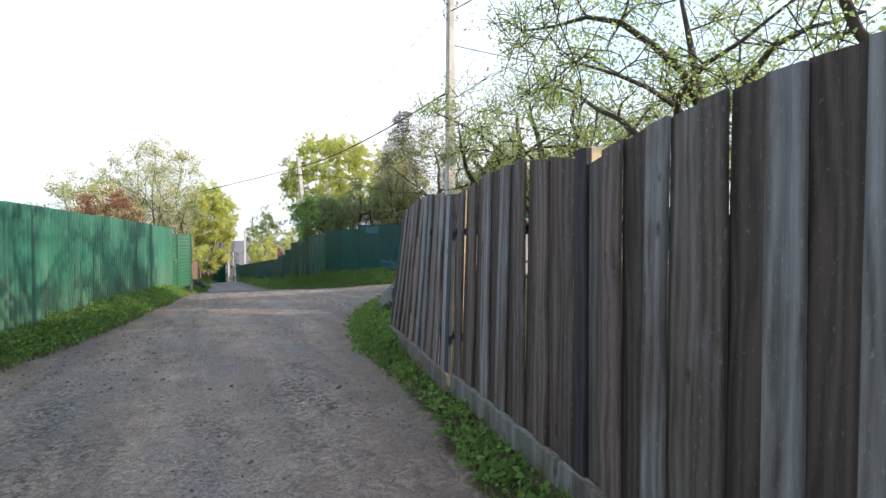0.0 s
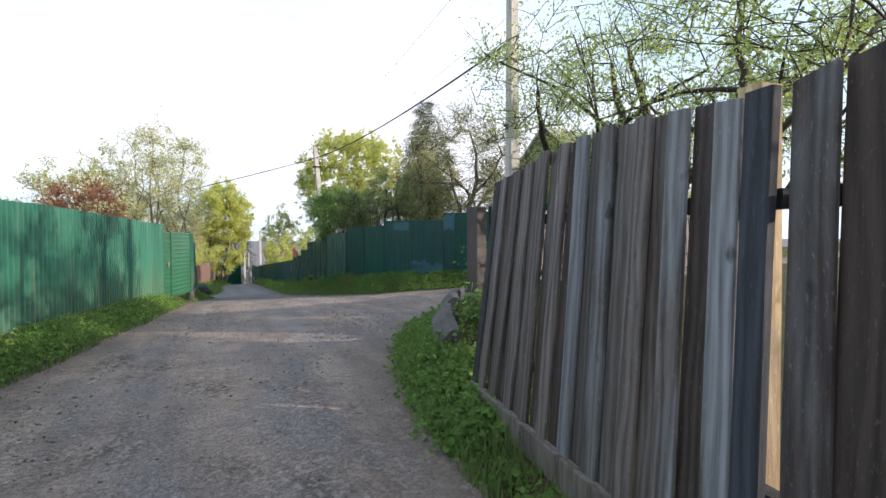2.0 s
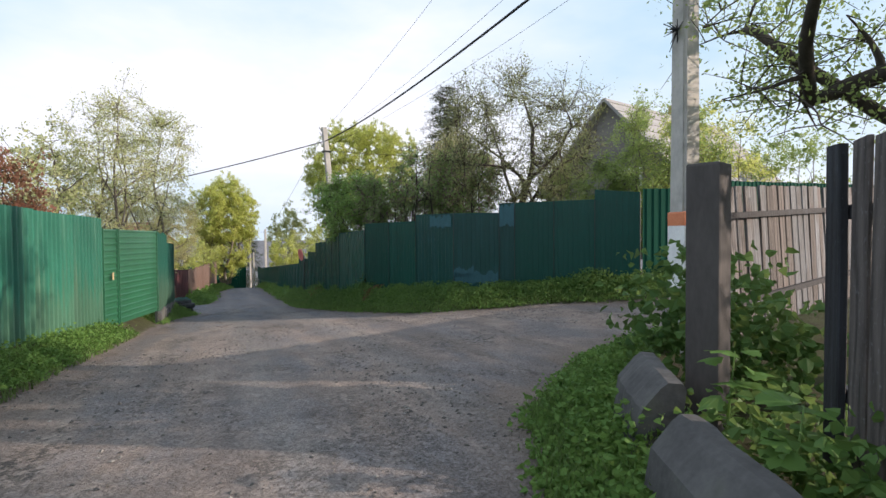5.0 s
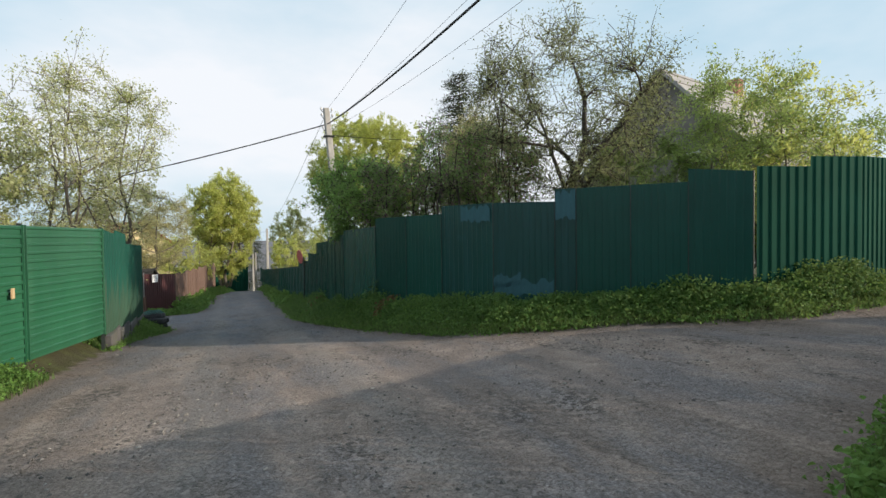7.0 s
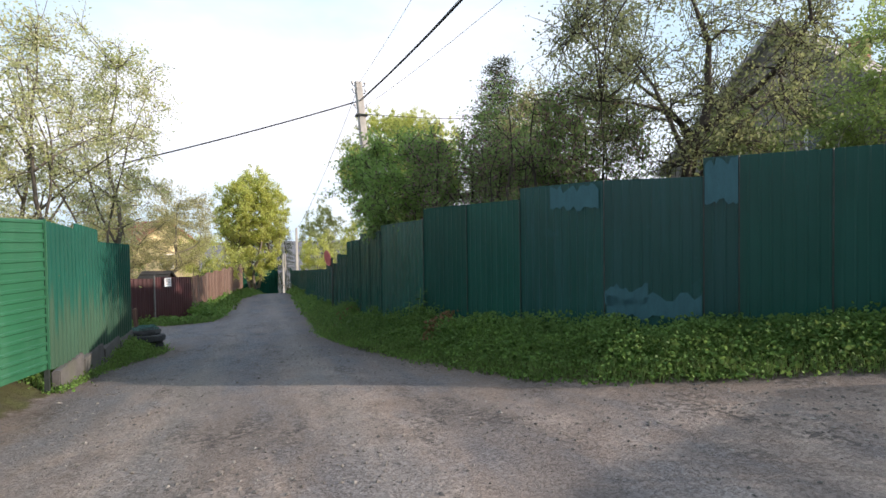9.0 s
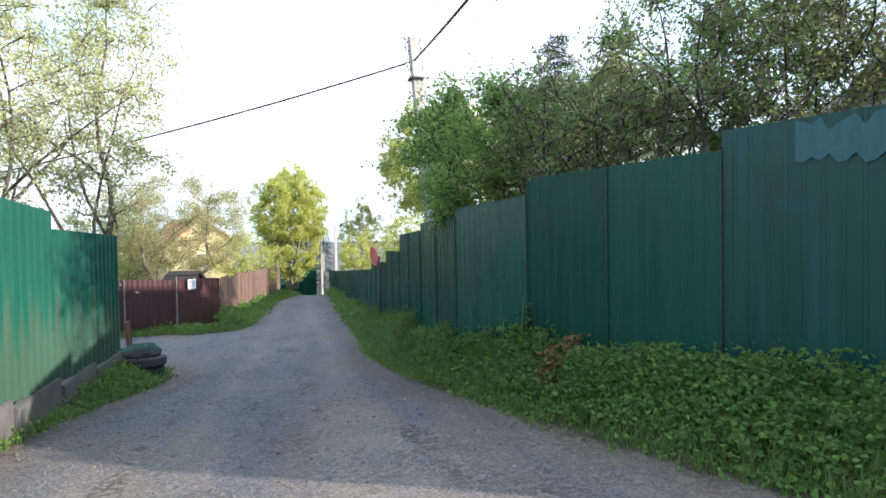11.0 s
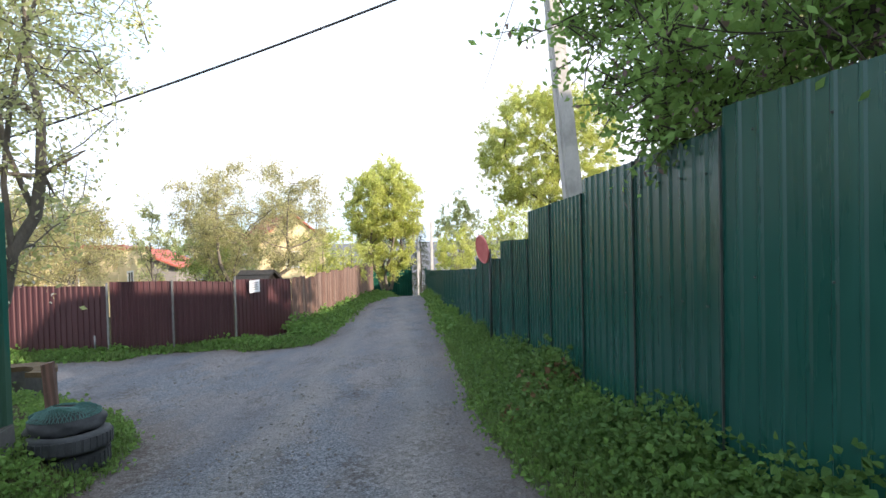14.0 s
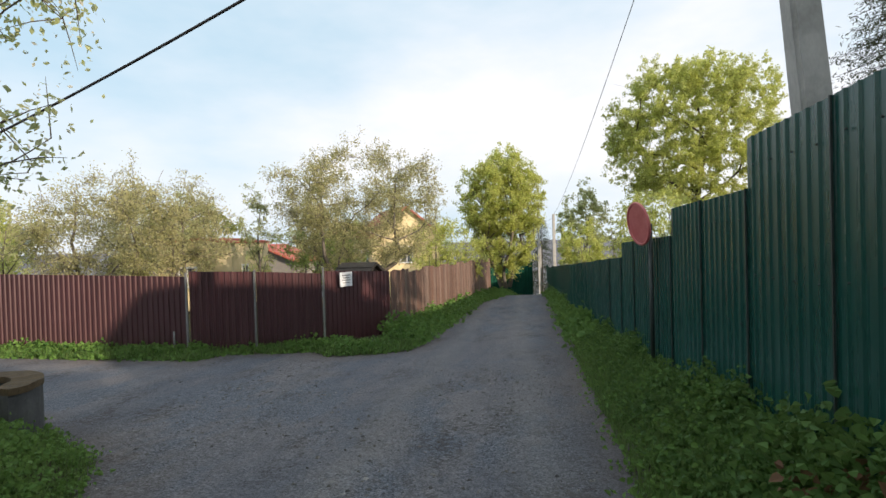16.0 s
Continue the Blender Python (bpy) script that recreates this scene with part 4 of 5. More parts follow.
part("bracket", box_bm(0.34, 0.30, 0.05, (-0.52, 0, h2 - 0.95), 0.01), M_DARK_STEEL, pole2, "dark steel cable bracket")
pole3, h3 = concrete_pole(*P3, 2.3, 0.13, 0.09)
pole4, h4 = concrete_pole(5.2, 70.0, -0.2, 0.08, 0.06, (0, 0), "thin grey concrete post at the lane's end")
pole5, h5 = concrete_pole(5.6, 84.0, 3.0, 0.12, 0.09)


def wire(a, b, sag, r, label="thin black overhead cable"):
    a, b = Vector(a), Vector(b)
    pts = []
    for k in range(25):
        f = k / 24
        pts.append(a.lerp(b, f) - Vector((0, 0, sag * 4 * f * (1 - f))))
    ob = tube("overhead_cable", pts, r, M_WIRE, None, 5)
    tagged(ob, label, "cable", "overhead cables")


top2 = Vector((5.42, 28.55, 5.27))
wire(top2, (5.8, 11.45, 5.1), 0.25, 0.022, "thick black twisted overhead cable between poles")
wire(top2, (-14.0, 33.2, 1.1), 0.5, 0.020, "thick black twisted overhead cable to the gardens")
wire((5.40, 28.55, 5.75), (5.7, 11.4, 7.1), 0.25, 0.004)
wire((5.50, 28.55, 5.3), (6.6, 11.45, 6.3), 0.3, 0.004)
wire((5.55, 28.55, 5.1), (7.6, 11.6, 6.0), 0.3, 0.004)
wire((5.50, 28.55, 4.9), (14.6, 25.6, 5.2), 0.3, 0.008)
wire((5.40, 28.55, 5.7), (5.9, 63.0, 2.2), 0.5, 0.008)
wire((5.9, 63.0, 2.1), (5.6, 84.0, 2.9), 0.4, 0.01)
wire((5.8, 11.45, 7.0), (9.0, -12.0, 7.4), 0.4, 0.014)
wire((5.8, 11.45, 6.2), (16.0, 6.0, 5.0), 0.4, 0.010)

# convex traffic mirror, seen from behind
tm = empty("traffic_mirror", 4.62, 29.8, gz(4.62, 29.8), 0, "round convex traffic mirror with faded red back on a thin pole", "mirror")
zb = 0.72 - gz(4.62, 29.8)
tube("pole", [(0.1, 0.05, 0), (0.1, 0.05, zb)], 0.025, M_DARK_STEEL, tm, 8)
tube("clamp", [(0.1, 0.05, zb - 0.05), (0.02, -0.02, zb - 0.02)], 0.03, M_DARK_STEEL, tm, 6)
bm = bmesh.new()
bmesh.ops.create_uvsphere(bm, u_segments=28, v_segments=14, radius=0.225)
for vtx in bm.verts:
    vtx.co.z = max(vtx.co.z, -0.02) * 0.26
face_m = Matrix.Translation((-0.04, -0.02, zb)) @ Matrix.Rotation(radians(14), 4, "Z") @ Matrix.Rotation(radians(-9), 4, "Y") @ Matrix.Rotation(radians(90), 4, "Y")
bmesh.ops.transform(bm, matrix=face_m, verts=bm.verts[:])
part("back_shell", bm, M_MIRROR_RED, tm, "faded red plastic shell", True)
v, f = [], []
ring_tube(v, f, [face_m @ Vector((0.232 * math.cos(a), 0.232 * math.sin(a), 0.0)) for a in np.linspace(0, 6.2832, 29)], [0.018] * 29, 6, False)
link_mesh("rim", v, f, M_MIRROR_RED, tm, "", True)


# ---- trees ----
M_BLOSSOM = leaf_mat("white_blossom", (0.62, 0.62, 0.52), (0.80, 0.78, 0.70), 0.4)

def quad_leaves(name, centres, size, material, parent, droop=0.0, flat=0.0, aspect=0.55, cup=0.25, pointed=False):
    """Many small leaves, each a folded blade, at random turns round the given places."""
    n = len(centres)
    c = np.asarray(centres, float)
    rs = np.random.RandomState(n % 9973 + 7)
    d = rs.normal(size=(n, 3))
    d[:, 2] = d[:, 2] * (1 - flat) - droop
    d /= np.linalg.norm(d, axis=1, keepdims=True) + 1e-9
    r = rs.normal(size=(n, 3))
    if flat:
        r[:, 2] *= (1 - flat)
    s = np.cross(d, r)
    s /= np.linalg.norm(s, axis=1, keepdims=True) + 1e-9
    up = np.cross(s, d)
    L = (size * rs.uniform(0.6, 1.35, n))[:, None]
    wdt = L * aspect
    base = c
    tip = c + d * L
    mid = c + d * L * 0.45
    if pointed:  # broad, tapering leaf folded along its rib
        q1, q2 = c + d * L * 0.28, c + d * L * 0.62
        e1, e2 = s * wdt * 0.52, s * wdt * 0.40
        h1, h2 = up * L * cup * 0.34, up * L * cup * 0.22
        verts = np.stack([base, q1 + e1 + h1, q2 + e2 + h2, tip - up * L * 0.12, q2 - e2 + h2, q1 - e1 + h1], 1).reshape(-1, 3)
        i = np.arange(n) * 6
        faces = np.concatenate([np.stack([i, i + 1, i + 2, i + 3], 1), np.stack([i, i + 3, i + 4, i + 5], 1)], 1).reshape(-1, 4)
        ob = link_mesh(name, verts.tolist(), faces.tolist(), material, parent)
        return ob
    v0, v1, v2, v3 = base, mid + s * wdt * 0.5 + up * L * cup * 0.3, tip, mid - s * wdt * 0.5 + up * L * cup * 0.3
    verts = np.stack([v0, v1, v2, v3], 1).reshape(-1, 3)
    me = bpy.data.meshes.new(name)
    me.vertices.add(4 * n)
    me.vertices.foreach_set("co", verts.astype(np.float32).ravel())
    idx = np.arange(4 * n).reshape(n, 4)
    tri = np.concatenate([idx[:, [0, 1, 2]], idx[:, [0, 2, 3]]], 1).reshape(-1)
    me.loops.add(6 * n)
    me.loops.foreach_set("vertex_index", tri.astype(np.int32))
    me.polygons.add(2 * n)
    me.polygons.foreach_set("loop_start", np.arange(0, 6 * n, 3, dtype=np.int32))
    me.update(calc_edges=True)
    me.validate()
    me.materials.append(material)
    ob = new(name, me)
    if parent:
        ob.parent = parent
    return ob


def tree(x, y, height, radius, label, leaf, bark, seed, base=None, trunks=1, stem=0.35, tips=110, per_tip=70, leaf_size=0.06, girth=0.09, squash=1.0, gaps=0.15, droop=0.15, extra=None, category="tree", offset=(0, 0), crook=0.25, boughs=()):
    """A tapering trunk with limbs, branches and twigs, and a crown of single leaves in uneven clumps."""
    rnd = random.Random(seed)
    z0 = gz(x, y) if base is None else base
    th = empty("tree" if category == "tree" else category.replace(" ", "_"), x, y, z0 - 0.05, 0, label, category)
    verts, faces = [], []
    nodes = []
    ch = height * (1 - stem) * 0.5
    cc = Vector((offset[0], offset[1], height - ch))

    def grow(a, b, r0, r1, sides, bend, steps=6, keep=True):
        ln = (b - a).length
        off = Vector((rnd.uniform(-1, 1), rnd.uniform(-1, 1), rnd.uniform(-0.4, 0.8))) * ln * bend
        pts, rad = [], []
        for k in range(steps + 1):
            f = k / steps
            p = a.lerp(b, f) + off * math.sin(math.pi * f) * (1 - 0.3 * f) + Vector((rnd.uniform(-1, 1), rnd.uniform(-1, 1), rnd.uniform(-1, 1))) * ln * 0.02 * (0 < k < steps)
            pts.append(p)
            rad.append(r0 + (r1 - r0) * f)
        ring_tube(verts, faces, pts, rad, sides, False)
        if keep:
            nodes.extend(list(zip(pts[2:], rad[2:])))
        return pts

    for t in range(trunks):
        a = 6.283 * t / trunks + rnd.uniform(0, 1)
        foot = Vector((math.cos(a), math.sin(a), 0)) * (0.0 if trunks == 1 else girth * 1.6)
        spread = 0.12 if trunks == 1 else 0.45
        head = Vector((math.cos(a) * radius * spread + offset[0] * 0.5, math.sin(a) * radius * spread + offset[1] * 0.5, height * (stem + 0.12)))
        g = girth if trunks == 1 else girth * 0.72
        tr = grow(foot, head, g * 1.15, g * 0.75, 8, 0.06 + crook * 0.2)
        lead = grow(tr[-1], cc + Vector((math.cos(a) * radius * spread, math.sin(a) * radius * spread, ch * 0.55)), g * 0.7, g * 0.18, 6, 0.10)
        limbs = 6 if trunks == 1 else 4
        for k in range(limbs):
            b = a + 6.283 * k / limbs + rnd.uniform(-0.4, 0.4)
            up = rnd.uniform(-0.35, 0.55)
            end = cc + Vector((math.cos(b) * radius * 0.72, math.sin(b) * radius * 0.72, ch * up))
            start = (tr + lead)[rnd.randint(3, 9)]
            grow(start, end, g * 0.44, g * 0.10, 6, crook)
    for bough in boughs:  # heavy bent boughs, point by point from the stem
        pts = [Vector(p) for p in bough]
        fine = [pts[i].lerp(pts[i + 1], q / 3) + Vector((rnd.uniform(-1, 1), rnd.uniform(-1, 1), rnd.uniform(-1, 1))) * 0.035 for i in range(len(pts) - 1) for q in range(3)] + [pts[-1]]
        rad = [girth * (0.62 - 0.45 * k / (len(fine) - 1)) for k in range(len(fine))]
        ring_tube(verts, faces, fine, rad, 8, False)
        nodes.extend(list(zip(fine[2:], rad[2:])))
    leaf_at = []
    for k in range(tips):
        while True:
            u = Vector((rnd.uniform(-1, 1), rnd.uniform(-1, 1), rnd.uniform(-1, 1)))
            if u.length < 1:
                break
        u = u * (0.55 + 0.45 * u.length) / max(u.length, 0.25) * (u.length ** 0.55)
        lump = 1.0 + 0.22 * noise.noise(u * 1.7 + Vector((seed, 0, 0)))
        p = cc + Vector((u.x * radius * lump, u.y * radius * lump, u.z * ch * squash * lump))
        if noise.noise(p * (1.6 / max(radius, 0.6)) * 1.6 + Vector((seed * 1.3, 0, 0))) < -0.45 + gaps:
            continue
        near, r = min(nodes, key=lambda q: (q[0] - p).length_squared + (4.0 if q[1] < 0.004 else 0))
        r1 = min(r * 0.55, 0.028 + girth * 0.06)
        pts = grow(near, p, r1, 0.005, 4, 0.12, 4, False)
        nodes.append((pts[2], r1 * 0.5))
        for s in range(rnd.randint(3, 5)):
            st = pts[rnd.randint(1, 4)]
            out = Vector((rnd.gauss(0, 1), rnd.gauss(0, 1), rnd.gauss(0.15, 0.8))).normalized()
            tl = rnd.uniform(0.25, 0.6) * min(1.0, 0.35 + radius * 0.25)
            tp = [st, st + out * tl * 0.5 + Vector((0, 0, 0.02)), st + out * tl]
            ring_tube(verts, faces, tp, [0.007, 0.005, 0.002], 3, False)
            m = int(per_tip * 1.6) // 4
            for q in range(m):
                f = rnd.uniform(0.1, 1.05)
                leaf_at.append(st + out * tl * f + Vector((rnd.gauss(0, 1), rnd.gauss(0, 1), rnd.gauss(0, 1))) * tl * 0.22)
    link_mesh("trunk", verts, faces, bark, th, "", True)
    leaf_at = [(p.x, p.y, p.z) for p in leaf_at]
    if leaf_at:
        if extra:
            cut = int(len(leaf_at) * extra[1])
            rnd.shuffle(leaf_at)
            quad_leaves("blossom", leaf_at[:cut], leaf_size * extra[2], extra[0], th, droop)
            leaf_at = leaf_at[cut:]
        quad_leaves("crown", leaf_at, leaf_size, leaf, th, droop)
    return th


def conifer(x, y, height, radius, label, seed, clear=0.1):
    rnd = random.Random(seed)
    z0 = gz(x, y)
    th = empty("tree", x, y, z0 - 0.05, 0, label, "tree")
    verts, faces, leaf_at = [], [], []
    ring_tube(verts, faces, [Vector((0, 0, 0)), Vector((0.05, 0, height * 0.5)), Vector((0, 0.04, height))], [0.16, 0.09, 0.015], 7, False)
    tiers = int(height * 2.2)
    for t in range(tiers):
        f = clear + (1 - clear) * t / tiers
        r = radius * (1 - f) ** 0.5 + 0.3
        for k in range(7):
            a = rnd.uniform(0, 6.283)
            rr = r * rnd.uniform(0.6, 1.1)
            st = Vector((0, 0, height * f))
            en = st + Vector((math.cos(a) * rr, math.sin(a) * rr, -0.18 * rr + 0.1))
            ring_tube(verts, faces, [st, st.lerp(en, 0.5) + Vector((0, 0, 0.08 * rr)), en], [0.03, 0.02, 0.006], 4, False)
            for q in range(int(26 + rr * 30)):
                g = rnd.uniform(0.2, 1.05)
                leaf_at.append(tuple(st.lerp(en, g) + Vector((rnd.gauss(0, 0.14), rnd.gauss(0, 0.14), rnd.gauss(-0.05, 0.12)))))
    link_mesh("trunk", verts, faces, M_BARK, th, "", True)
    quad_leaves("crown", leaf_at, 0.17, M_NEEDLE, th, 0.25, 0, 0.22)
    return th


APPLE = "old apple tree with crooked dark limbs and fresh small leaves"
tree(7.2, 9.1, 4.9, 2.6, APPLE, M_LEAF_APPLE, M_BARK, 11, trunks=1, stem=0.34, tips=210, per_tip=58, leaf_size=0.048, girth=0.16, gaps=0.12, crook=0.4, offset=(-0.7, 0.3), boughs=(((0, 0, 1.7), (-0.7, 0.7, 2.45), (-1.25, 1.25, 2.3), (-1.75, 0.9, 2.75), (-2.1, 0.5, 3.3)), ((-0.5, 0.5, 2.25), (-0.8, 0.2, 3.0), (-0.7, 0.5, 3.9)), ((0, 0, 1.8), (0.3, -0.7, 2.5), (-0.4, -1.3, 2.6), (-0.9, -1.9, 3.1))))
tree(5.9, 6.6, 4.3, 1.9, APPLE, M_LEAF_APPLE, M_BARK, 17, trunks=1, stem=0.36, tips=80, per_tip=54, leaf_size=0.048, girth=0.10, gaps=0.15, crook=0.35, offset=(-0.3, 0.2))
tree(5.6, 4.2, 5.0, 2.5, APPLE, M_LEAF_APPLE, M_BARK, 12, trunks=1, stem=0.32, tips=170, per_tip=56, leaf_size=0.045, girth=0.13, gaps=0.14, crook=0.32, offset=(-0.4, 0.2))
tree(5.0, 0.6, 5.0, 2.5, APPLE, M_LEAF_APPLE, M_BARK, 13, trunks=1, stem=0.30, tips=110, per_tip=44, leaf_size=0.044, girth=0.15, gaps=0.2, crook=0.32)
# Added tree, there only so its crown shades the corner post.
tree(9.3, 7.2, 4.8, 2.0, APPLE, M_LEAF_APPLE, M_BARK, 16, stem=0.3, tips=150, per_tip=48, leaf_size=0.05, girth=0.13, gaps=0.0, crook=0.3)
tree(-1.1, 26.0, 6.9, 2.15, "multi-stemmed cherry tree with pale leaves and white blossom", M_LEAF_PALE, M_BARK_G, 21, trunks=3, stem=0.22, tips=280, per_tip=84, leaf_size=0.062, girth=0.09, gaps=0.08, extra=(M_BLOSSOM, 0.24, 0.65), crook=0.12)
tree(-2.9, 25.0, 5.6, 1.4, "slim pale birch tree with yellow-green leaves", M_LEAF_PALE, M_BARK_G, 22, stem=0.3, tips=90, per_tip=50, leaf_size=0.09, girth=0.09)
tree(-2.1, 17.9, 3.0, 1.1, "small plum tree with reddish purple leaves", M_LEAF_RED, M_BARK, 23, trunks=2, stem=0.2, tips=80, per_tip=56, leaf_size=0.07, girth=0.06, gaps=0.1)
tree(-3.0, 21.5, 4.2, 1.6, "fruit tree with pale spring leaves behind the green fence", M_LEAF_PALE, M_BARK_G, 24, trunks=2, stem=0.2, tips=90, per_tip=50, leaf_size=0.075, girth=0.07)
tree(2.2, 65.5, 11.2, 3.4, "tall full lime tree with yellow-green leaves beside the lane", M_LEAF_YELLOW, M_BARK_G, 31, base=-3.2, trunks=4, stem=0.12, tips=560, per_tip=84, leaf_size=0.155, girth=0.2, gaps=-0.3)
tree(-2.7, 43.0, 6.6, 3.5, "old apple tree with brownish buds and grey limbs", M_LEAF_BROWN, M_BARK_G, 32, trunks=2, stem=0.22, tips=460, per_tip=76, leaf_size=0.072, girth=0.14, gaps=0.0, crook=0.3)
tree(-8.6, 38.4, 4.9, 3.1, "low apple tree with pale budding leaves", M_LEAF_BROWN, M_BARK_G, 33, trunks=2, stem=0.18, tips=420, per_tip=76, leaf_size=0.066, girth=0.12, gaps=0.0, crook=0.3)
tree(-6.3, 42.0, 5.0, 0.8, "narrow upright young tree with pale leaves", M_LEAF_PALE, M_BARK_G, 34, stem=0.15, tips=60, per_tip=48, leaf_size=0.075, girth=0.05)
tree(-5.0, 45.5, 4.8, 2.1, "leafy garden shrub with green leaves", M_LEAF_APPLE, M_BARK_G, 35, trunks=3, stem=0.12, tips=110, per_tip=52, leaf_size=0.10, girth=0.07)
tree(-0.6, 52.0, 4.6, 2.2, "leafy yellow-green garden shrub behind the brown fence", M_LEAF_YELLOW, M_BARK_G, 36, trunks=3, stem=0.1, tips=110, per_tip=52, leaf_size=0.12, girth=0.07)
tree(-11.5, 44.0, 5.4, 2.6, "garden apple tree with pale leaves", M_LEAF_PALE, M_BARK_G, 37, trunks=2, stem=0.2, tips=120, per_tip=52, leaf_size=0.10, girth=0.1)
tree(-13.5, 37.5, 4.0, 2.2, "garden shrub with yellow-green leaves", M_LEAF_YELLOW, M_BARK_G, 38, trunks=3, stem=0.12, tips=100, per_tip=50, leaf_size=0.09, girth=0.07)
LILAC = "dense lilac bush with dark leaves and purple buds"
tree(5.45, 23.95, 4.1, 1.42, "rounded lilac bush with fresh green leaves overhanging the fence", M_LEAF_LILAC, M_BARK, 41, trunks=5, stem=0.44, tips=280, per_tip=64, leaf_size=0.06, girth=0.03, gaps=-0.04, category="lilac bush", extra=(M_LEAF_BLOOM, 0.05, 0.9))
tree(6.15, 22.7, 3.9, 1.15, LILAC, M_LEAF_DARK, M_BARK, 42, trunks=4, stem=0.42, tips=105, per_tip=60, leaf_size=0.056, girth=0.045, gaps=-0.04, category="lilac bush", extra=(M_LEAF_BLOOM, 0.42, 0.9))
tree(7.0, 21.9, 4.5, 1.25, LILAC, M_LEAF_DARK, M_BARK, 43, trunks=4, stem=0.42, tips=110, per_tip=60, leaf_size=0.056, girth=0.05, gaps=-0.04, category="lilac bush", extra=(M_LEAF_BLOOM, 0.34, 0.9))
tree(8.2, 22.9, 4.0, 1.3, LILAC, M_LEAF_DARK, M_BARK, 143, trunks=4, stem=0.15, tips=90, per_tip=72, leaf_size=0.07, girth=0.05, gaps=-0.04, category="lilac bush", extra=(M_LEAF_BLOOM, 0.2, 0.9))
tree(8.15, 21.5, 4.5, 1.25, LILAC, M_LEAF_DARK, M_BARK, 144, trunks=4, stem=0.3, tips=170, per_tip=64, leaf_size=0.06, girth=0.045, gaps=-0.04, category="lilac bush", extra=(M_LEAF_BLOOM, 0.36, 0.9))
tree(9.3, 20.4, 6.5, 2.5, "big half-bare apple tree with a dark twisted trunk", M_LEAF_GREY, M_BARK, 44, stem=0.30, tips=440, per_tip=42, leaf_size=0.055, girth=0.14, gaps=-0.1, crook=0.4)
conifer(11.9, 31.8, 7.3, 2.6, "dark green spruce behind the gardens", 45)
tree(11.7, 29.6, 8.0, 1.9, "tall dense garden tree with brownish budding leaves", M_LEAF_BROWN, M_BARK_G, 46, trunks=2, stem=0.2, tips=260, per_tip=60, leaf_size=0.075, girth=0.1, gaps=-0.1)
tree(13.9, 19.7, 5.6, 2.0, "bright green leafy shrub before the house", M_LEAF_APPLE, M_BARK_G, 47, trunks=4, stem=0.12, tips=260, per_tip=76, leaf_size=0.07, girth=0.06, gaps=-0.2)
tree(12.0, 20.9, 4.3, 1.5, "bright green leafy shrub behind the fence", M_LEAF_APPLE, M_BARK_G, 147, trunks=4, stem=0.12, tips=180, per_tip=76, leaf_size=0.07, girth=0.05, gaps=-0.2)
tree(15.6, 19.4, 5.5, 2.2, "leafy yellow-green garden shrub", M_LEAF_YELLOW, M_BARK_G, 48, trunks=4, stem=0.12, tips=120, per_tip=60, leaf_size=0.09, girth=0.06)
tree(21.0, 20.5, 5.5, 2.2, "leafy garden shrub with green leaves", M_LEAF_APPLE, M_BARK_G, 49, trunks=4, stem=0.12, tips=110, per_tip=56, leaf_size=0.10, girth=0.06)
tree(17.9, 71.3, 18.6, 7.4, "spreading maple with bright yellow-green spring leaves", M_LEAF_YELLOW, M_BARK, 51, base=-2.2, stem=0.22, tips=1150, per_tip=80, leaf_size=0.17, girth=0.30, gaps=-0.32)
conifer(18.2, 45.5, 15.5, 3.6, "tall dark pine behind the green fence", 52, 0.35)
tree(9.5, 48.0, 5.0, 2.2, "leafy yellow-green shrub behind the fence", M_LEAF_YELLOW, M_BARK_G, 53, trunks=3, stem=0.1, tips=100, per_tip=50, leaf_size=0.13, girth=0.07)
tree(9.0, 72.0, 9.0, 2.6, "slender pale tree at the lane's end", M_LEAF_PALE, M_BARK_G, 54, base=-3.4, stem=0.2, tips=110, per_tip=48, leaf_size=0.2, girth=0.12)
tree(7.2, 58.0, 4.4, 1.6, "leafy shrub behind the lane fence", M_LEAF_YELLOW, M_BARK_G, 55, base=-2.8, trunks=3, stem=0.1, tips=80, per_tip=48, leaf_size=0.15, girth=0.06)
conifer(4.0, 96.0, 9.0, 2.6, "dark spruce at the lane's end", 56, 0.05)
conifer(6.8, 104.0, 11.0, 2.6, "dark spruce at the lane's end", 57, 0.05)
FAR = [(-30, 70, 9), (-22, 84, 10), (-14, 74, 7.5), (-7, 82, 8), (0, 100, 8), (13, 92, 11), (-38, 55, 9), (-26, 48, 6.5), (-18, 56, 6.5), (-9.5, 62, 6), (-44, 38, 8), (-30, 22, 7), (-20, 12, 6), (-16, 26, 5)]
for k, (x, y, h) in enumerate(FAR):
    tree(x, y, h, h * 0.42, "far leafy garden tree in spring green", (M_LEAF_YELLOW, M_LEAF_PALE, M_FOREST)[k % 3], M_BARK_G, 60 + k, trunks=2, stem=0.12, tips=110, per_tip=60, leaf_size=0.19, girth=0.12, gaps=0.0)


# ---- verge plants ----
def verge_spots(n, region, d0, d1, seed):
    """Random places inside a bank, between d0 and d1 from the road's edge, within a box of the plan."""
    rs = np.random.RandomState(seed)
    x0, x1, y0, y1, bank = region
    out = np.zeros((0, 3))
    while len(out) < n:
        px, py = rs.uniform(x0, x1, n * 3), rs.uniform(y0, y1, n * 3)
        d = inside_distance(BANKS[bank][0], px, py)
        ok = (d > d0) & (d < d1 * rs.uniform(0.7, 1.0, len(d)))
        px, py = px[ok], py[ok]
        if not len(px):
            break
        z = land(px, py)[0]
        out = np.concatenate([out, np.stack([px, py, z], 1)])
    return out[:n]


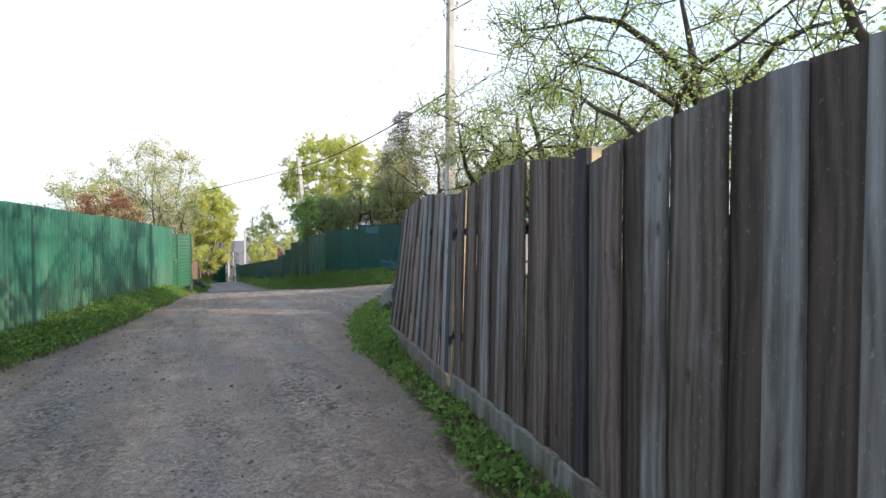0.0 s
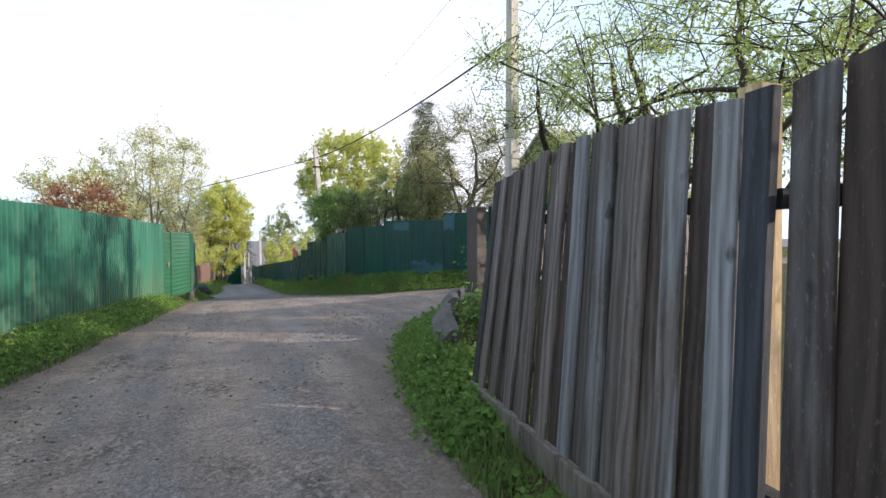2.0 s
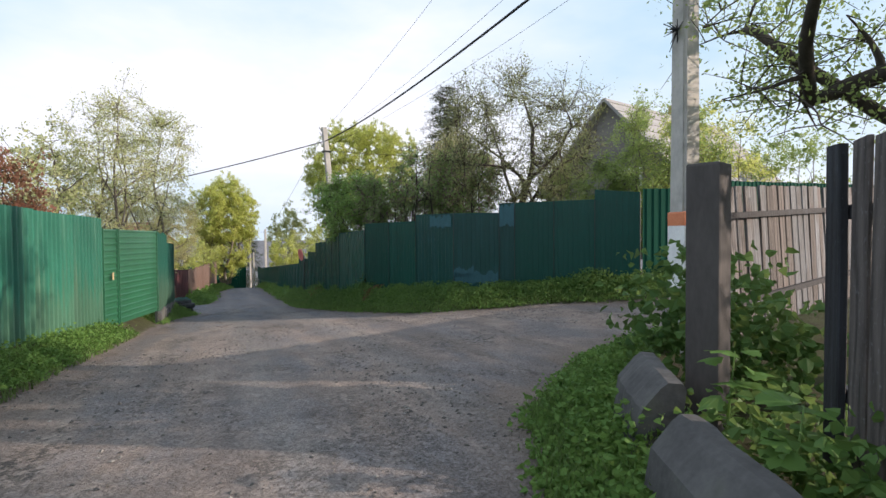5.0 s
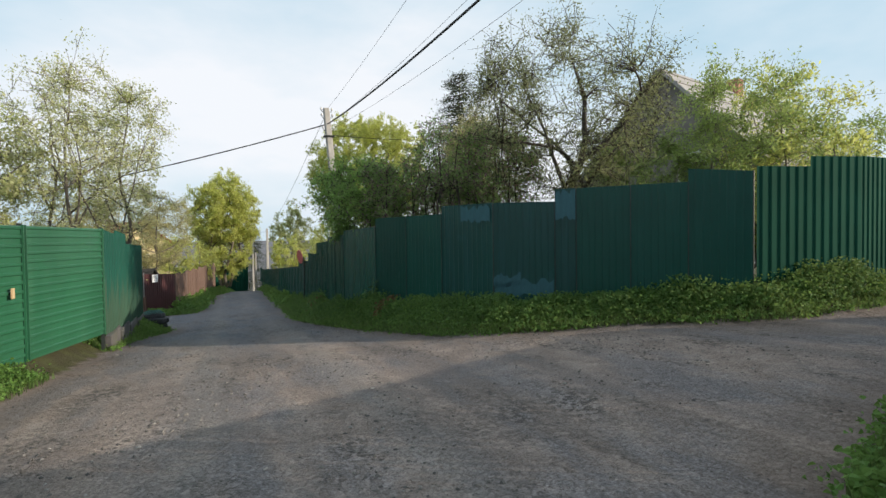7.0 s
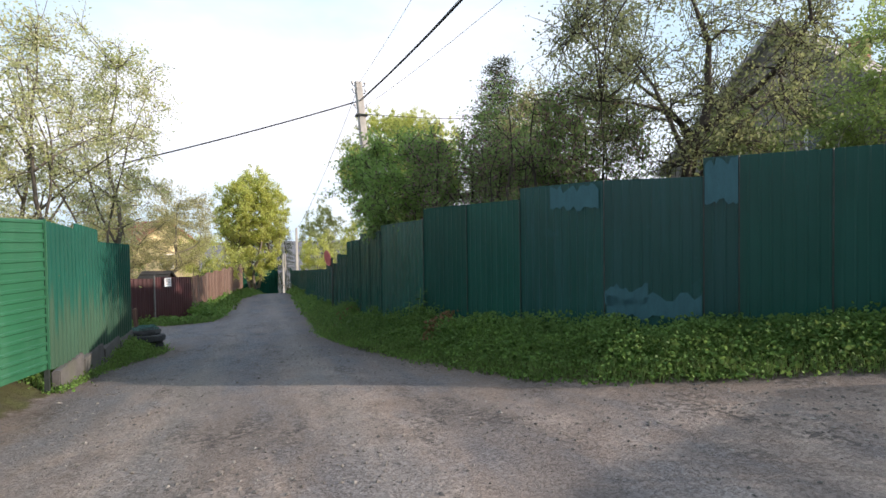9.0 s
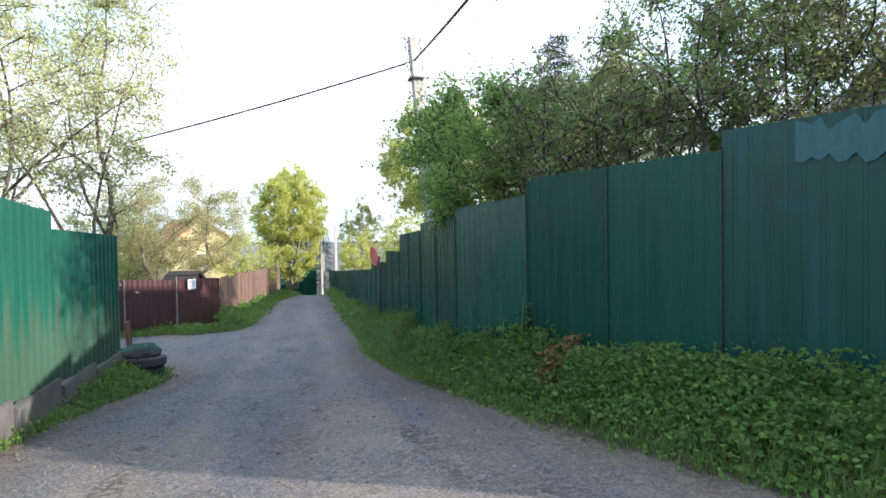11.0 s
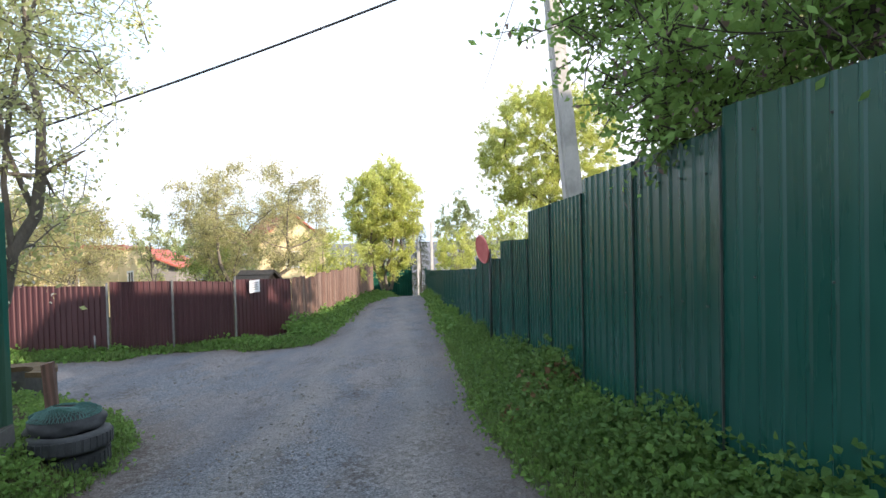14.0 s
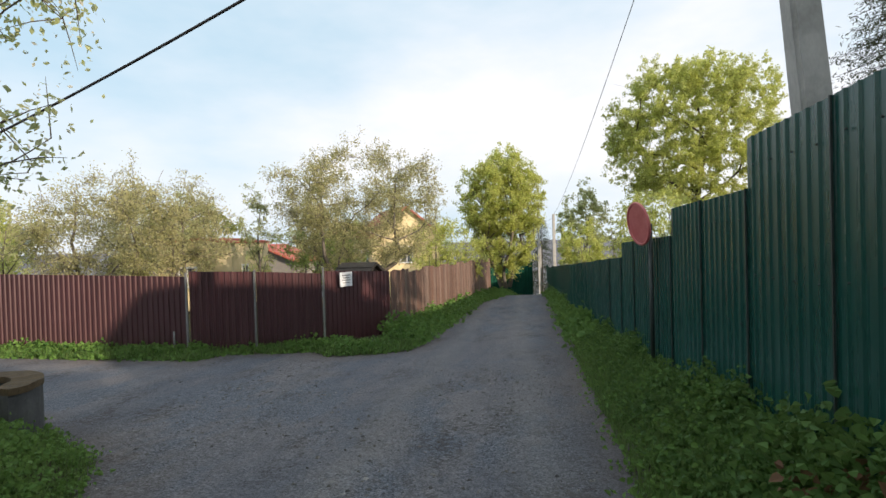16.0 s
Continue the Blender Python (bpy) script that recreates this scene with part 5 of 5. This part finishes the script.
def weeds(name, label, spots, height, leaf, per, material, seed, spread=0.09):
    """Low leafy plants: leaves in tiers round short stems."""
    rs = np.random.RandomState(seed)
    n = len(spots)
    hs = height * rs.uniform(0.35, 1.1, n)
    hs = hs * np.clip(land(spots[:, 0], spots[:, 1])[1] / 0.65, 0.35, 1.0)
    hs = hs * np.array([1.0 + 0.85 * noise.noise((x * 1.5, y * 1.5, seed * 3.1)) for x, y in spots[:, :2]])  # uneven clumps
    c = np.repeat(spots, per, 0)
    hh = np.repeat(hs, per) * rs.uniform(0.15, 1.0, n * per) ** 0.6
    c = c + np.stack([rs.normal(0, spread, n * per), rs.normal(0, spread, n * per), hh], 1)
    ob = quad_leaves(name, c, leaf, material, None, 0.15, 0.45, 0.80, 0.5, True)
    tagged(ob, label, "plants", "", "stuff")


def grass(name, label, spots, height, material, seed, width=0.006):
    rs = np.random.RandomState(seed)
    n = len(spots)
    h = height * rs.uniform(0.4, 1.2, n)
    a = rs.uniform(0, 6.283, n)
    lean = rs.uniform(0.1, 0.7, n) * h
    dx, dy = np.cos(a), np.sin(a)
    b0 = spots + np.stack([-dy * width, dx * width, 0 * h], 1)
    b1 = spots + np.stack([dy * width, -dx * width, 0 * h], 1)
    m0 = spots + np.stack([dx * lean * 0.35 - dy * width * 0.8, dy * lean * 0.35 + dx * width * 0.8, h * 0.6], 1)
    m1 = spots + np.stack([dx * lean * 0.35 + dy * width * 0.8, dy * lean * 0.35 - dx * width * 0.8, h * 0.6], 1)
    tp = spots + np.stack([dx * lean, dy * lean, h], 1)
    verts = np.stack([b0, b1, m1, m0, tp], 1).reshape(-1, 3)
    i = np.arange(n)[:, None] * 5
    tri = np.concatenate([i + [0, 1, 2], i + [0, 2, 3], i + [3, 2, 4]], 1).reshape(-1)
    me = bpy.data.meshes.new(name)
    me.vertices.add(5 * n)
    me.vertices.foreach_set("co", verts.astype(np.float32).ravel())
    me.loops.add(9 * n)
    me.loops.foreach_set("vertex_index", tri.astype(np.int32))
    me.polygons.add(3 * n)
    me.polygons.foreach_set("loop_start", np.arange(0, 9 * n, 3, dtype=np.int32))
    me.update(calc_edges=True)
    me.materials.append(material)
    tagged(new(name, me), label, "grass", "", "stuff")


LEFT_V = (-4.2, 0.3, -4, 18.3, 0)
weeds("verge_plants", "low green leafy weeds along the faded green fence", verge_spots(2200, LEFT_V, 0.12, 0.6, 1), 0.13, 0.040, 17, M_WEED, 1)
weeds("verge_plants", "low green leafy weeds round the tyres", verge_spots(1000, (-2, 0.8, 21.2, 28.3, 0), 0.05, 0.9, 2), 0.14, 0.038, 20, M_WEED, 2)
weeds("verge_plants", "low green leafy weeds at the foot of the plank fence", verge_spots(330, (0.8, 2.2, -2, 6.2, 1), 0.14, 0.42, 3), 0.11, 0.045, 9, M_WEED, 3)
weeds("verge_plants", "thick green leafy weeds round the concrete slab", verge_spots(2100, (1.9, 8.0, 6.0, 13.5, 1), 0.04, 0.66, 4), 0.22, 0.045, 19, M_WEED, 4)
weeds("verge_plants", "thick leafy weeds and raspberry along the dark green fence", verge_spots(3600, (3.9, 12, 14.6, 34, 2), 0.25, 1.2, 5), 0.33, 0.042, 26, M_WEED_DARK, 5)
weeds("verge_plants", "low green weeds along the dark green fence", verge_spots(3000, (3.9, 12, 14.6, 34, 2), 0.03, 1.0, 6), 0.24, 0.042, 15, M_WEED, 6)
weeds("verge_plants", "leafy weeds far along the dark green fence", verge_spots(1100, (4.0, 6.2, 34, 70, 2), 0.1, 0.9, 7), 0.34, 0.13, 10, M_WEED, 7, 0.16)
weeds("verge_plants", "green weeds before the maroon fence", verge_spots(1500, (-14, 1.3, 32.6, 37, 3), 0.05, 0.8, 8), 0.2, 0.08, 10, M_WEED, 8)
weeds("verge_plants", "green weeds along the brown plank fence", verge_spots(1500, (-0.5, 3.4, 35, 70, 3), 0.05, 1.1, 9), 0.36, 0.12, 10, M_WEED, 9, 0.15)
grass("verge_grass", "short ragged grass at the lane's edge", verge_spots(9000, LEFT_V, -0.05, 0.6, 11), 0.11, M_GRASS, 11)
grass("verge_grass", "short ragged grass round the tyres", verge_spots(5000, (-2, 0.8, 21.2, 28.3, 0), -0.03, 0.8, 12), 0.12, M_GRASS, 12)
grass("verge_grass", "short ragged grass by the concrete slab", verge_spots(7000, (1.8, 9.0, 5.4, 13.5, 1), -0.03, 0.7, 13), 0.13, M_GRASS, 13)
grass("verge_grass", "sparse grass tufts at the foot of the plank fence", verge_spots(900, (0.6, 2.2, -2.0, 5.6, 1), 0.05, 0.45, 16), 0.10, M_GRASS, 16)
grass("verge_grass", "long ragged grass at the foot of the dark fence", verge_spots(22000, (3.9, 14, 14.6, 34, 2), -0.04, 0.8, 14), 0.19, M_GRASS, 14, 0.004)
grass("verge_grass", "short grass before the maroon fence", verge_spots(8000, (-16, 1.3, 32.6, 37, 3), -0.05, 0.9, 15), 0.16, M_GRASS, 15, 0.009)


# ---- corner post, slabs, tyres ----
gp2 = empty("gate_post", 4.18, 9.82, gz(4.18, 9.82), 20, "square weathered brown concrete post at the corner", "post")
zt = 1.88 - gz(4.18, 9.82)
M_POST = plain_mat("brown_post", (0.058, 0.051, 0.049), (0.100, 0.090, 0.086), 6, 0.9, 0, 0.5, (1, 1, 0.3), 0.05)
bm = box_bm(0.21, 0.20, zt, (0, 0, zt / 2), 0.018)
part("shaft", bm, M_POST, gp2)
part("lug", box_bm(0.06, 0.10, 0.07, (0.12, 0.0, zt - 0.12), 0.012), M_POST, gp2)


def slab(a, b, top_a, top_b, th, label):
    """A leaning concrete slab on edge between two places, with a rounded, worn top that sinks at its end."""
    va, vb = Vector((*a, 0)), Vector((*b, 0))
    d = (vb - va).normalized()
    nrm = Vector((-d.y, d.x, 0))
    if nrm.x > 0:
        nrm = -nrm
    o = Vector((a[0], a[1], gz(*a)))
    n = 16
    bm = bmesh.new()
    rows = []
    for k in range(n + 1):
        f = k / n
        foot = va.lerp(vb, f) + nrm * 0.03 * math.sin(f * 3.14)
        zg = gz(foot.x, foot.y) - 0.15
        zt = top_a + (top_b - top_a) * f + 0.03 * math.sin(f * 3.14) + 0.014 * noise.noise(Vector((f * 7, a[0], 0)))
        prof = [(0.20, zg), (0.13, zt - 0.16), (0.02, zt - 0.03), (-0.02, zt), (-th + 0.02, zt - 0.005), (-th, zt - 0.04), (-th + 0.05, zg)]
        rows.append([bm.verts.new(foot + nrm * (u + 0.012 * noise.noise(Vector((f * 9, z * 6, 2)))) + Vector((0, 0, z)) - o) for u, z in prof])
    for r, s in zip(rows, rows[1:]):
        for k in range(7):
            bm.faces.new((r[k], r[(k + 1) % 7], s[(k + 1) % 7], s[k]))
    bm.faces.new(rows[0])
    bm.faces.new(rows[-1][::-1])
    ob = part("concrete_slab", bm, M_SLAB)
    ob.location = o
    tagged(ob, label, "slab", "broken slabs")


slab((3.44, 9.38), (2.93, 8.06), 0.57, 0.46, 0.12, "leaning broken grey concrete slab among weeds")
slab((3.98, 10.2), (3.72, 9.72), 0.66, 0.60, 0.12, "short broken grey concrete slab behind the longer one")


def tyre(x, y, z, r_out, width, rx, label):
    th = empty("tyre", x, y, z, 0, label, "tyre", "stacked tyres")
    th.matrix_world = pose(x, y, z, rx, 0, 20)
    bm = bmesh.new()
    prof = [(0.60, -0.30), (0.70, -0.46), (0.88, -0.50), (0.97, -0.42), (1.0, -0.25), (1.0, 0.25), (0.97, 0.42), (0.88, 0.50), (0.70, 0.46), (0.60, 0.30)]
    n = 40
    rows = [[bm.verts.new((r * r_out * math.cos(6.28319 * k / n) * (1 + 0.02 * math.sin(3 * k)), r * r_out * math.sin(6.28319 * k / n), h * width)) for r, h in prof] for k in range(n)]
    for k in range(n):
        a, b = rows[k], rows[(k + 1) % n]
        for j in range(len(prof) - 1):
            bm.faces.new((a[j], a[j + 1], b[j + 1], b[j]))
    part("carcass", bm, M_RUBBER, th, "", True)
    for k in range(36):
        a = 6.28319 * k / 36
        part("tread_block", box_bm(0.014, 0.035, width * 0.62, (r_out * math.cos(a), r_out * math.sin(a), 0), 0.003, Matrix.Rotation(a, 4, "Z")), M_RUBBER, th)


zt0 = gz(0.40, 25.5) - 0.10
tyre(0.40, 25.50, zt0 + 0.09, 0.29, 0.18, 2, "old black tyre lying flat in weeds")
tyre(0.44, 25.46, zt0 + 0.255, 0.295, 0.15, -4, "old black tyre lying on another tyre")
M_NET = plain_mat("green_net", (0.02, 0.085, 0.075), (0.10, 0.24, 0.22), 60, 0.7, 0, 0.8)
net = empty("net_sack", 0.36, 25.54, zt0 + 0.325, 10, "green net sack slumped on the stacked tyres", "sack")
bm = bmesh.new()
bmesh.ops.create_icosphere(bm, subdivisions=4, radius=1.0)
for v in bm.verts:
    w = 1 + 0.16 * noise.noise(v.co * 2.2)
    v.co = Vector((v.co.x * 0.28 * w, v.co.y * 0.24 * w, max(v.co.z, -0.35) * 0.14 * w + 0.04))
part("filling", bm, M_RUBBER, net, "dark filling", True)
v, f = [], []
for k in range(26):
    a = math.pi * k / 26
    for s in (1, -1):
        pts = []
        for j in range(13):
            u = -1.1 + 2.2 * j / 12
            d = Vector((math.cos(a) * math.sin(u) * 1.0 + s * 0.3 * math.sin(a), math.sin(a) * math.sin(u) - s * 0.3 * math.cos(a), math.cos(u))).normalized()
            w = 1 + 0.16 * noise.noise(d * 2.2)
            pts.append(Vector((d.x * 0.29 * w, d.y * 0.25 * w, max(d.z, -0.35) * 0.15 * w + 0.045)))
        ring_tube(v, f, pts, [0.0035] * 13, 3, False)
link_mesh("net", v, f, M_NET, net, "green netting")
zs = gz(0.2, 25.68)
stake = empty("wooden_post", 0.2, 25.68, zs - 0.1, 15, "short weathered brown wooden post behind the tyres", "post")
board("post", stake, 0.085, 0.075, -0.05 - zs + 0.1, Vector((0, 0, 0)), 0, M_BROWN_BOARD, 0.15, (0.02, -0.05))
zr = gz(-1.1, 27.65)
ring = empty("concrete_ring", -1.62, 27.62, zr, 0, "broken concrete well ring with mossy top", "well ring")
M_MOSS = plain_mat("mossy_top", (0.055, 0.038, 0.020), (0.13, 0.085, 0.040), 18, 0.95, 0, 0.9)
for nm, r0, r1, z0, z1, mt in (("wall", 0.33, 0.55, -0.15, 0.41, M_SLAB), ("moss", 0.32, 0.56, 0.41, 0.47, M_MOSS)):
    bm = bmesh.new()
    n = 22
    rows = []
    for k in range(n + 1):
        a = radians(-10 + 200 * k / n)
        c, s = math.cos(a), math.sin(a)
        wob = 0.02 * noise.noise(Vector((c * 3, s * 3, 0)))
        rows.append([bm.verts.new((c * r, s * r, z + wob * (z > 0.2))) for r, z in ((r0, z0), (r1, z0), (r1, z1), (r0, z1))])
    for a, b in zip(rows, rows[1:]):
        for j in range(4):
            bm.faces.new((a[j], a[(j + 1) % 4], b[(j + 1) % 4], b[j]))
    bm.faces.new(rows[0])
    bm.faces.new(rows[-1][::-1])
    part(nm, bm, mt, ring, "brown moss crust" if nm == "moss" else "", False)


# ---- houses beyond the fences ----
def house(x, y, z, rz, ln, wd, wall_h, ridge_h, wall_mat, roof_mat, label, windows=(), chimney=None, over=0.35, gable_window=None):
    """A gabled house; its ridge runs along its own x axis from the front gable at the origin."""
    th = empty("house", x, y, z, rz, label, "house")
    bm = bmesh.new()
    a = [bm.verts.new(c) for c in ((0, -wd, 0), (0, wd, 0), (0, wd, wall_h), (0, 0, ridge_h), (0, -wd, wall_h))]
    b = [bm.verts.new(c) for c in ((ln, -wd, 0), (ln, wd, 0), (ln, wd, wall_h), (ln, 0, ridge_h), (ln, -wd, wall_h))]
    bm.faces.new(a)
    bm.faces.new(b[::-1])
    for i, j in ((0, 1), (1, 2), (4, 0)):
        bm.faces.new((a[i], b[i], b[j], a[j]))
    part("wall", bm, wall_mat, th)
    for s in (-1, 1):
        slope = math.atan2(ridge_h - wall_h, wd)
        run = math.hypot(wd, ridge_h - wall_h) + over
        m = Matrix.Translation((ln / 2, 0, ridge_h + 0.06)) @ Matrix.Rotation(-s * slope, 4, "X") @ Matrix.Translation((0, s * run / 2, 0))
        rfp = part("roof", box_bm(ln + 2 * over, run, 0.10, (0, 0, 0), 0.01), roof_mat, th)
        rfp.matrix_local = m
        n = int(run / 0.5)
        for k in range(n):
            row = part("roof_course", box_bm(ln + 2 * over, 0.04, 0.03, (0, s * (-run / 2 + (k + 0.5) * run / n) * 1.0, 0.06), 0.006), roof_mat, rfp)
    for wx, side, wz, ww, wh in windows:
        wy = side * (wd + 0.01)
        win = part("window", box_bm(ww, 0.04, wh, (wx, wy, wz), 0.006), M_GLASS, th, "dark window pane")
        for dx, dz, sx, sz in ((0, wh / 2, ww + 0.14, 0.07), (0, -wh / 2, ww + 0.14, 0.07), (-ww / 2, 0, 0.07, wh), (ww / 2, 0, 0.07, wh), (0, 0, 0.05, wh)):
            part("frame", box_bm(sx, 0.07, sz, (wx + dx, wy, wz + dz), 0.006), M_WHITE, win)
    if gable_window:
        wy, wz, ww, wh = gable_window
        win = part("window", box_bm(0.04, ww, wh, (-0.01, wy, wz), 0.006), M_GLASS, th, "dark window pane")
        for dy, dz, sy, sz in ((0, wh / 2, ww + 0.14, 0.08), (0, -wh / 2, ww + 0.14, 0.08), (-ww / 2, 0, 0.08, wh), (ww / 2, 0, 0.08, wh), (0, 0, 0.05, wh)):
            part("frame", box_bm(0.07, sy, sz, (-0.02, wy + dy, wz + dz), 0.006), M_WHITE, win)
    if chimney:
        part("chimney", box_bm(0.42, 0.42, 1.0, (chimney, 0.0, ridge_h + 0.05), 0.02), M_BRICK, th, "red brick chimney")
    return th


house(14.6, 22.7, 0.6, 14, 8.0, 3.0, 2.6, 5.7, M_GREY_WALL, M_ROOF_GREY, "grey wooden house with steep gable and slate roof", ((2.0, -1, 1.6, 0.9, 1.1), (5.0, -1, 1.6, 0.9, 1.1)), 4.6, 0.35, (-0.9, 2.6, 0.8, 1.1))
house(-3.6, 55.5, -2.9, 118, 6.0, 2.2, 3.9, 5.6, M_YELLOW_WALL, M_ROOF_RED, "cream plastered house with red roof behind the trees", ((1.2, 1, 2.6, 0.8, 1.0), (3.4, 1, 2.6, 0.8, 1.0)), None, 0.3, (0.0, 2.7, 0.8, 1.0))
house(-9.9, 43.5, -2.0, 100, 5.0, 1.5, 2.75, 2.9, M_YELLOW_WALL, M_ROOF_RED, "low cream garden house behind the apple trees", ((1.5, -1, 1.4, 0.7, 0.8),), None, 0.08, (0.3, 1.4, 0.7, 0.8))
house(-11.5, 52.0, -2.6, 95, 4.0, 2.0, 2.3, 3.2, M_GREY_WALL, M_ROOF_RED, "grey shed with low red roof in the gardens", ((1.0, 1, 1.2, 0.6, 0.6),))
house(-1.2, 39.3, -2.0, 170, 0.9, 0.5, 1.65, 1.9, M_BARK, M_BARK, "small dark shed behind the maroon fence", (), None, 0.15)

# green fence closing the far end of the lane, with pale gate posts
ge = empty("metal_fence", 1.4, 74.0, -3.5, 0, "green sheet fence closing the far end of the lane", "fence")
for p, q in along([(-3.0, 72.5), (4.6, 75.0)], 1.5):
    profile_sheet("sheet", p, q, gz(*p) - 0.1, gz(*q) - 0.1, -1.7, -1.7, M_GREEN_C, ge, 0.25, 0.02)
bar = empty("lane_barrier", 4.9, 68.0, gz(4.9, 68.0), 0, "pale grey barrier posts beside the lane", "barrier")
for k in range(3):
    part("post", box_bm(0.14, 0.14, 1.1, (0.5 * k - 0.3, 0.2 * k, 0.5), 0.02), M_CONCRETE, bar)
part("rail", box_bm(1.2, 0.06, 0.1, (0.2, 0.15, 0.85), 0.01), M_CONCRETE, bar)


# ---- single plants, pebbles and litter ----
def big_leaf_plant(x, y, z, h, n, size, material, label, seed):
    """A broad-leaved seedling: a stem with large lobed leaves."""
    rs = random.Random(seed)
    th = empty("plant", x, y, z, 0, label, "plant")
    tube("stem", [(0, 0, -0.03), (0.02, -0.02, h * 0.5), (0.05, -0.03, h)], [0.009, 0.007, 0.004], M_LEAF_DARK, th, 5)
    for k in range(n):
        a = rs.uniform(0, 6.283)
        f = rs.uniform(0.35, 1.0)
        s = size * rs.uniform(0.7, 1.2)
        verts = [(0, 0, 0)]
        lobes = [(0.25, 0.28), (0.2, 0.55), (0.5, 0.5), (0.42, 0.75), (0.72, 0.42), (0.75, 0.2), (1.05, 0.0)]
        pts = [(u, w) for u, w in lobes] + [(u, -w) for u, w in lobes[-2::-1]]
        for u, w in pts:
            verts.append((u * s, w * s, 0.12 * s * math.sin(u * 2.5) - 0.25 * s * abs(w)))
        faces = [(0, i, i + 1) for i in range(1, len(verts) - 1)]
        lf_ = link_mesh("leaf", verts, faces, material, th)
        lf_.matrix_local = Matrix.Translation((0.05 * f, -0.03 * f, h * f)) @ Matrix.Rotation(a, 4, "Z") @ Matrix.Translation((0.05, 0, 0.01)) @ Matrix.Rotation(rs.uniform(-0.1, 0.7), 4, "Y")


big_leaf_plant(3.62, 8.95, gz(3.62, 8.95), 0.50, 11, 0.15, M_WEED, "broad-leaved green maple seedling by the slab", 1)
big_leaf_plant(3.85, 9.45, gz(3.85, 9.45), 0.62, 10, 0.14, M_WEED, "broad-leaved green maple seedling by the slab", 2)
big_leaf_plant(3.45, 8.45, gz(3.45, 8.45), 0.38, 9, 0.13, M_WEED, "broad-leaved green maple seedling by the slab", 3)
big_leaf_plant(5.16, 22.15, gz(5.16, 22.15) - 0.02, 0.80, 16, 0.09, M_WEED_DARK, "tall leafy maple seedling against the green fence", 4)
big_leaf_plant(5.06, 22.5, gz(5.06, 22.5) - 0.02, 0.56, 9, 0.08, M_WEED_DARK, "small leafy seedling against the green fence", 5)
weeds("dry_plants", "reddish brown withered leaves among the weeds", verge_spots(26, (5.1, 5.5, 21.2, 21.5, 2), 0.2, 1.2, 31), 0.45, 0.07, 10, M_DRY, 31, 0.08)
weeds("verge_plants", "dark bushy mound of nettles at the fence foot", verge_spots(60, (4.2, 4.75, 25.2, 26.6, 2), 0.15, 0.9, 35), 0.36, 0.055, 30, M_WEED_DARK, 35, 0.10)
weeds("dry_plants", "brown withered stalks on a mound of weeds", verge_spots(26, (4.2, 4.8, 25.6, 26.3, 2), 0.2, 0.8, 32), 0.4, 0.06, 10, M_DRY, 32, 0.08)
weeds("verge_plants", "dark bushy growth behind the slab", np.array([[x, y, gz(x, y)] for x, y in [(3.55 + 0.15 * math.sin(k * 2.4) + 0.014 * k, 8.3 + 0.03 * k) for k in range(44)]]), 0.45, 0.06, 20, M_WEED_DARK, 33, 0.14)
weeds("verge_plants", "leafy elder growth at the foot of the utility pole", np.array([[x, y, gz(x, y)] for x, y in [(4.95 + 0.3 * math.sin(k * 2.4), 9.75 + 0.02 * k) for k in range(60)]]), 1.05, 0.085, 26, M_WEED_DARK, 34, 0.16)


def pebbles(n, seed):
    rs = np.random.RandomState(seed)
    px, py = rs.uniform(-2.2, 8, n * 8), rs.uniform(-1.5, 33, n * 8) 
    z, d = land(px, py)
    clump = np.array([noise.noise((x * 0.8, y * 0.5, 2.0)) for x, y in zip(px, py)])
    ok = (d < 0.15) & (rs.uniform(size=len(px)) < np.clip(0.25 + clump * 1.6, 0.04, 1))
    px, py, z = px[ok][:n], py[ok][:n], z[ok][:n]
    m = len(px)
    rough = np.array([noise.noise((x * 0.9, y * 0.5, 0.0)) * 0.022 + noise.noise((x * 2.7, y * 1.6, 4.0)) * 0.010 for x, y in zip(px, py)])
    s = 0.004 + 0.018 * rs.uniform(size=m) ** 4
    base = np.array([(1, 0, 0), (-1, 0, 0), (0, 1, 0), (0, -1, 0), (0, 0, 0.7), (0, 0, -0.7)], float)
    ang = rs.uniform(0, 6.283, m)
    jit = 1 + rs.uniform(-0.3, 0.3, (m, 6, 1))
    v = base[None] * jit * s[:, None, None] * np.stack([rs.uniform(0.8, 1.4, m), rs.uniform(0.7, 1.1, m), rs.uniform(0.6, 1.0, m)], 1)[:, None, :]
    c, sn = np.cos(ang)[:, None], np.sin(ang)[:, None]
    vx, vy = v[..., 0] * c - v[..., 1] * sn, v[..., 0] * sn + v[..., 1] * c
    v = np.stack([vx + px[:, None], vy + py[:, None], v[..., 2] + (z + rough + s * 0.2)[:, None]], -1).reshape(-1, 3)
    tri = [(0, 2, 4), (2, 1, 4), (1, 3, 4), (3, 0, 4), (2, 0, 5), (1, 2, 5), (3, 1, 5), (0, 3, 5)]
    f = (np.arange(m)[:, None, None] * 6 + np.array(tri)[None]).reshape(-1, 3)
    ob = link_mesh("gravel", v.tolist(), f.tolist(), M_PEBBLE)
    tagged(ob, "loose grey and brown gravel scattered on the lane", "gravel", "", "stuff")


def pebble_mat():
    m, n, l, bs, out = node_mat("pebble")
    g = n.new("ShaderNodeNewGeometry")
    l.new(ramp(n, l, g.outputs["Random Per Island"], [(0.0, (0.075, 0.072, 0.070)), (0.7, (0.17, 0.155, 0.14)), (1.0, (0.29, 0.275, 0.255))]), bs.inputs["Base Color"])
    bs.inputs["Roughness"].default_value = 0.9
    return m


M_PEBBLE = pebble_mat()
pebbles(18000, 5)
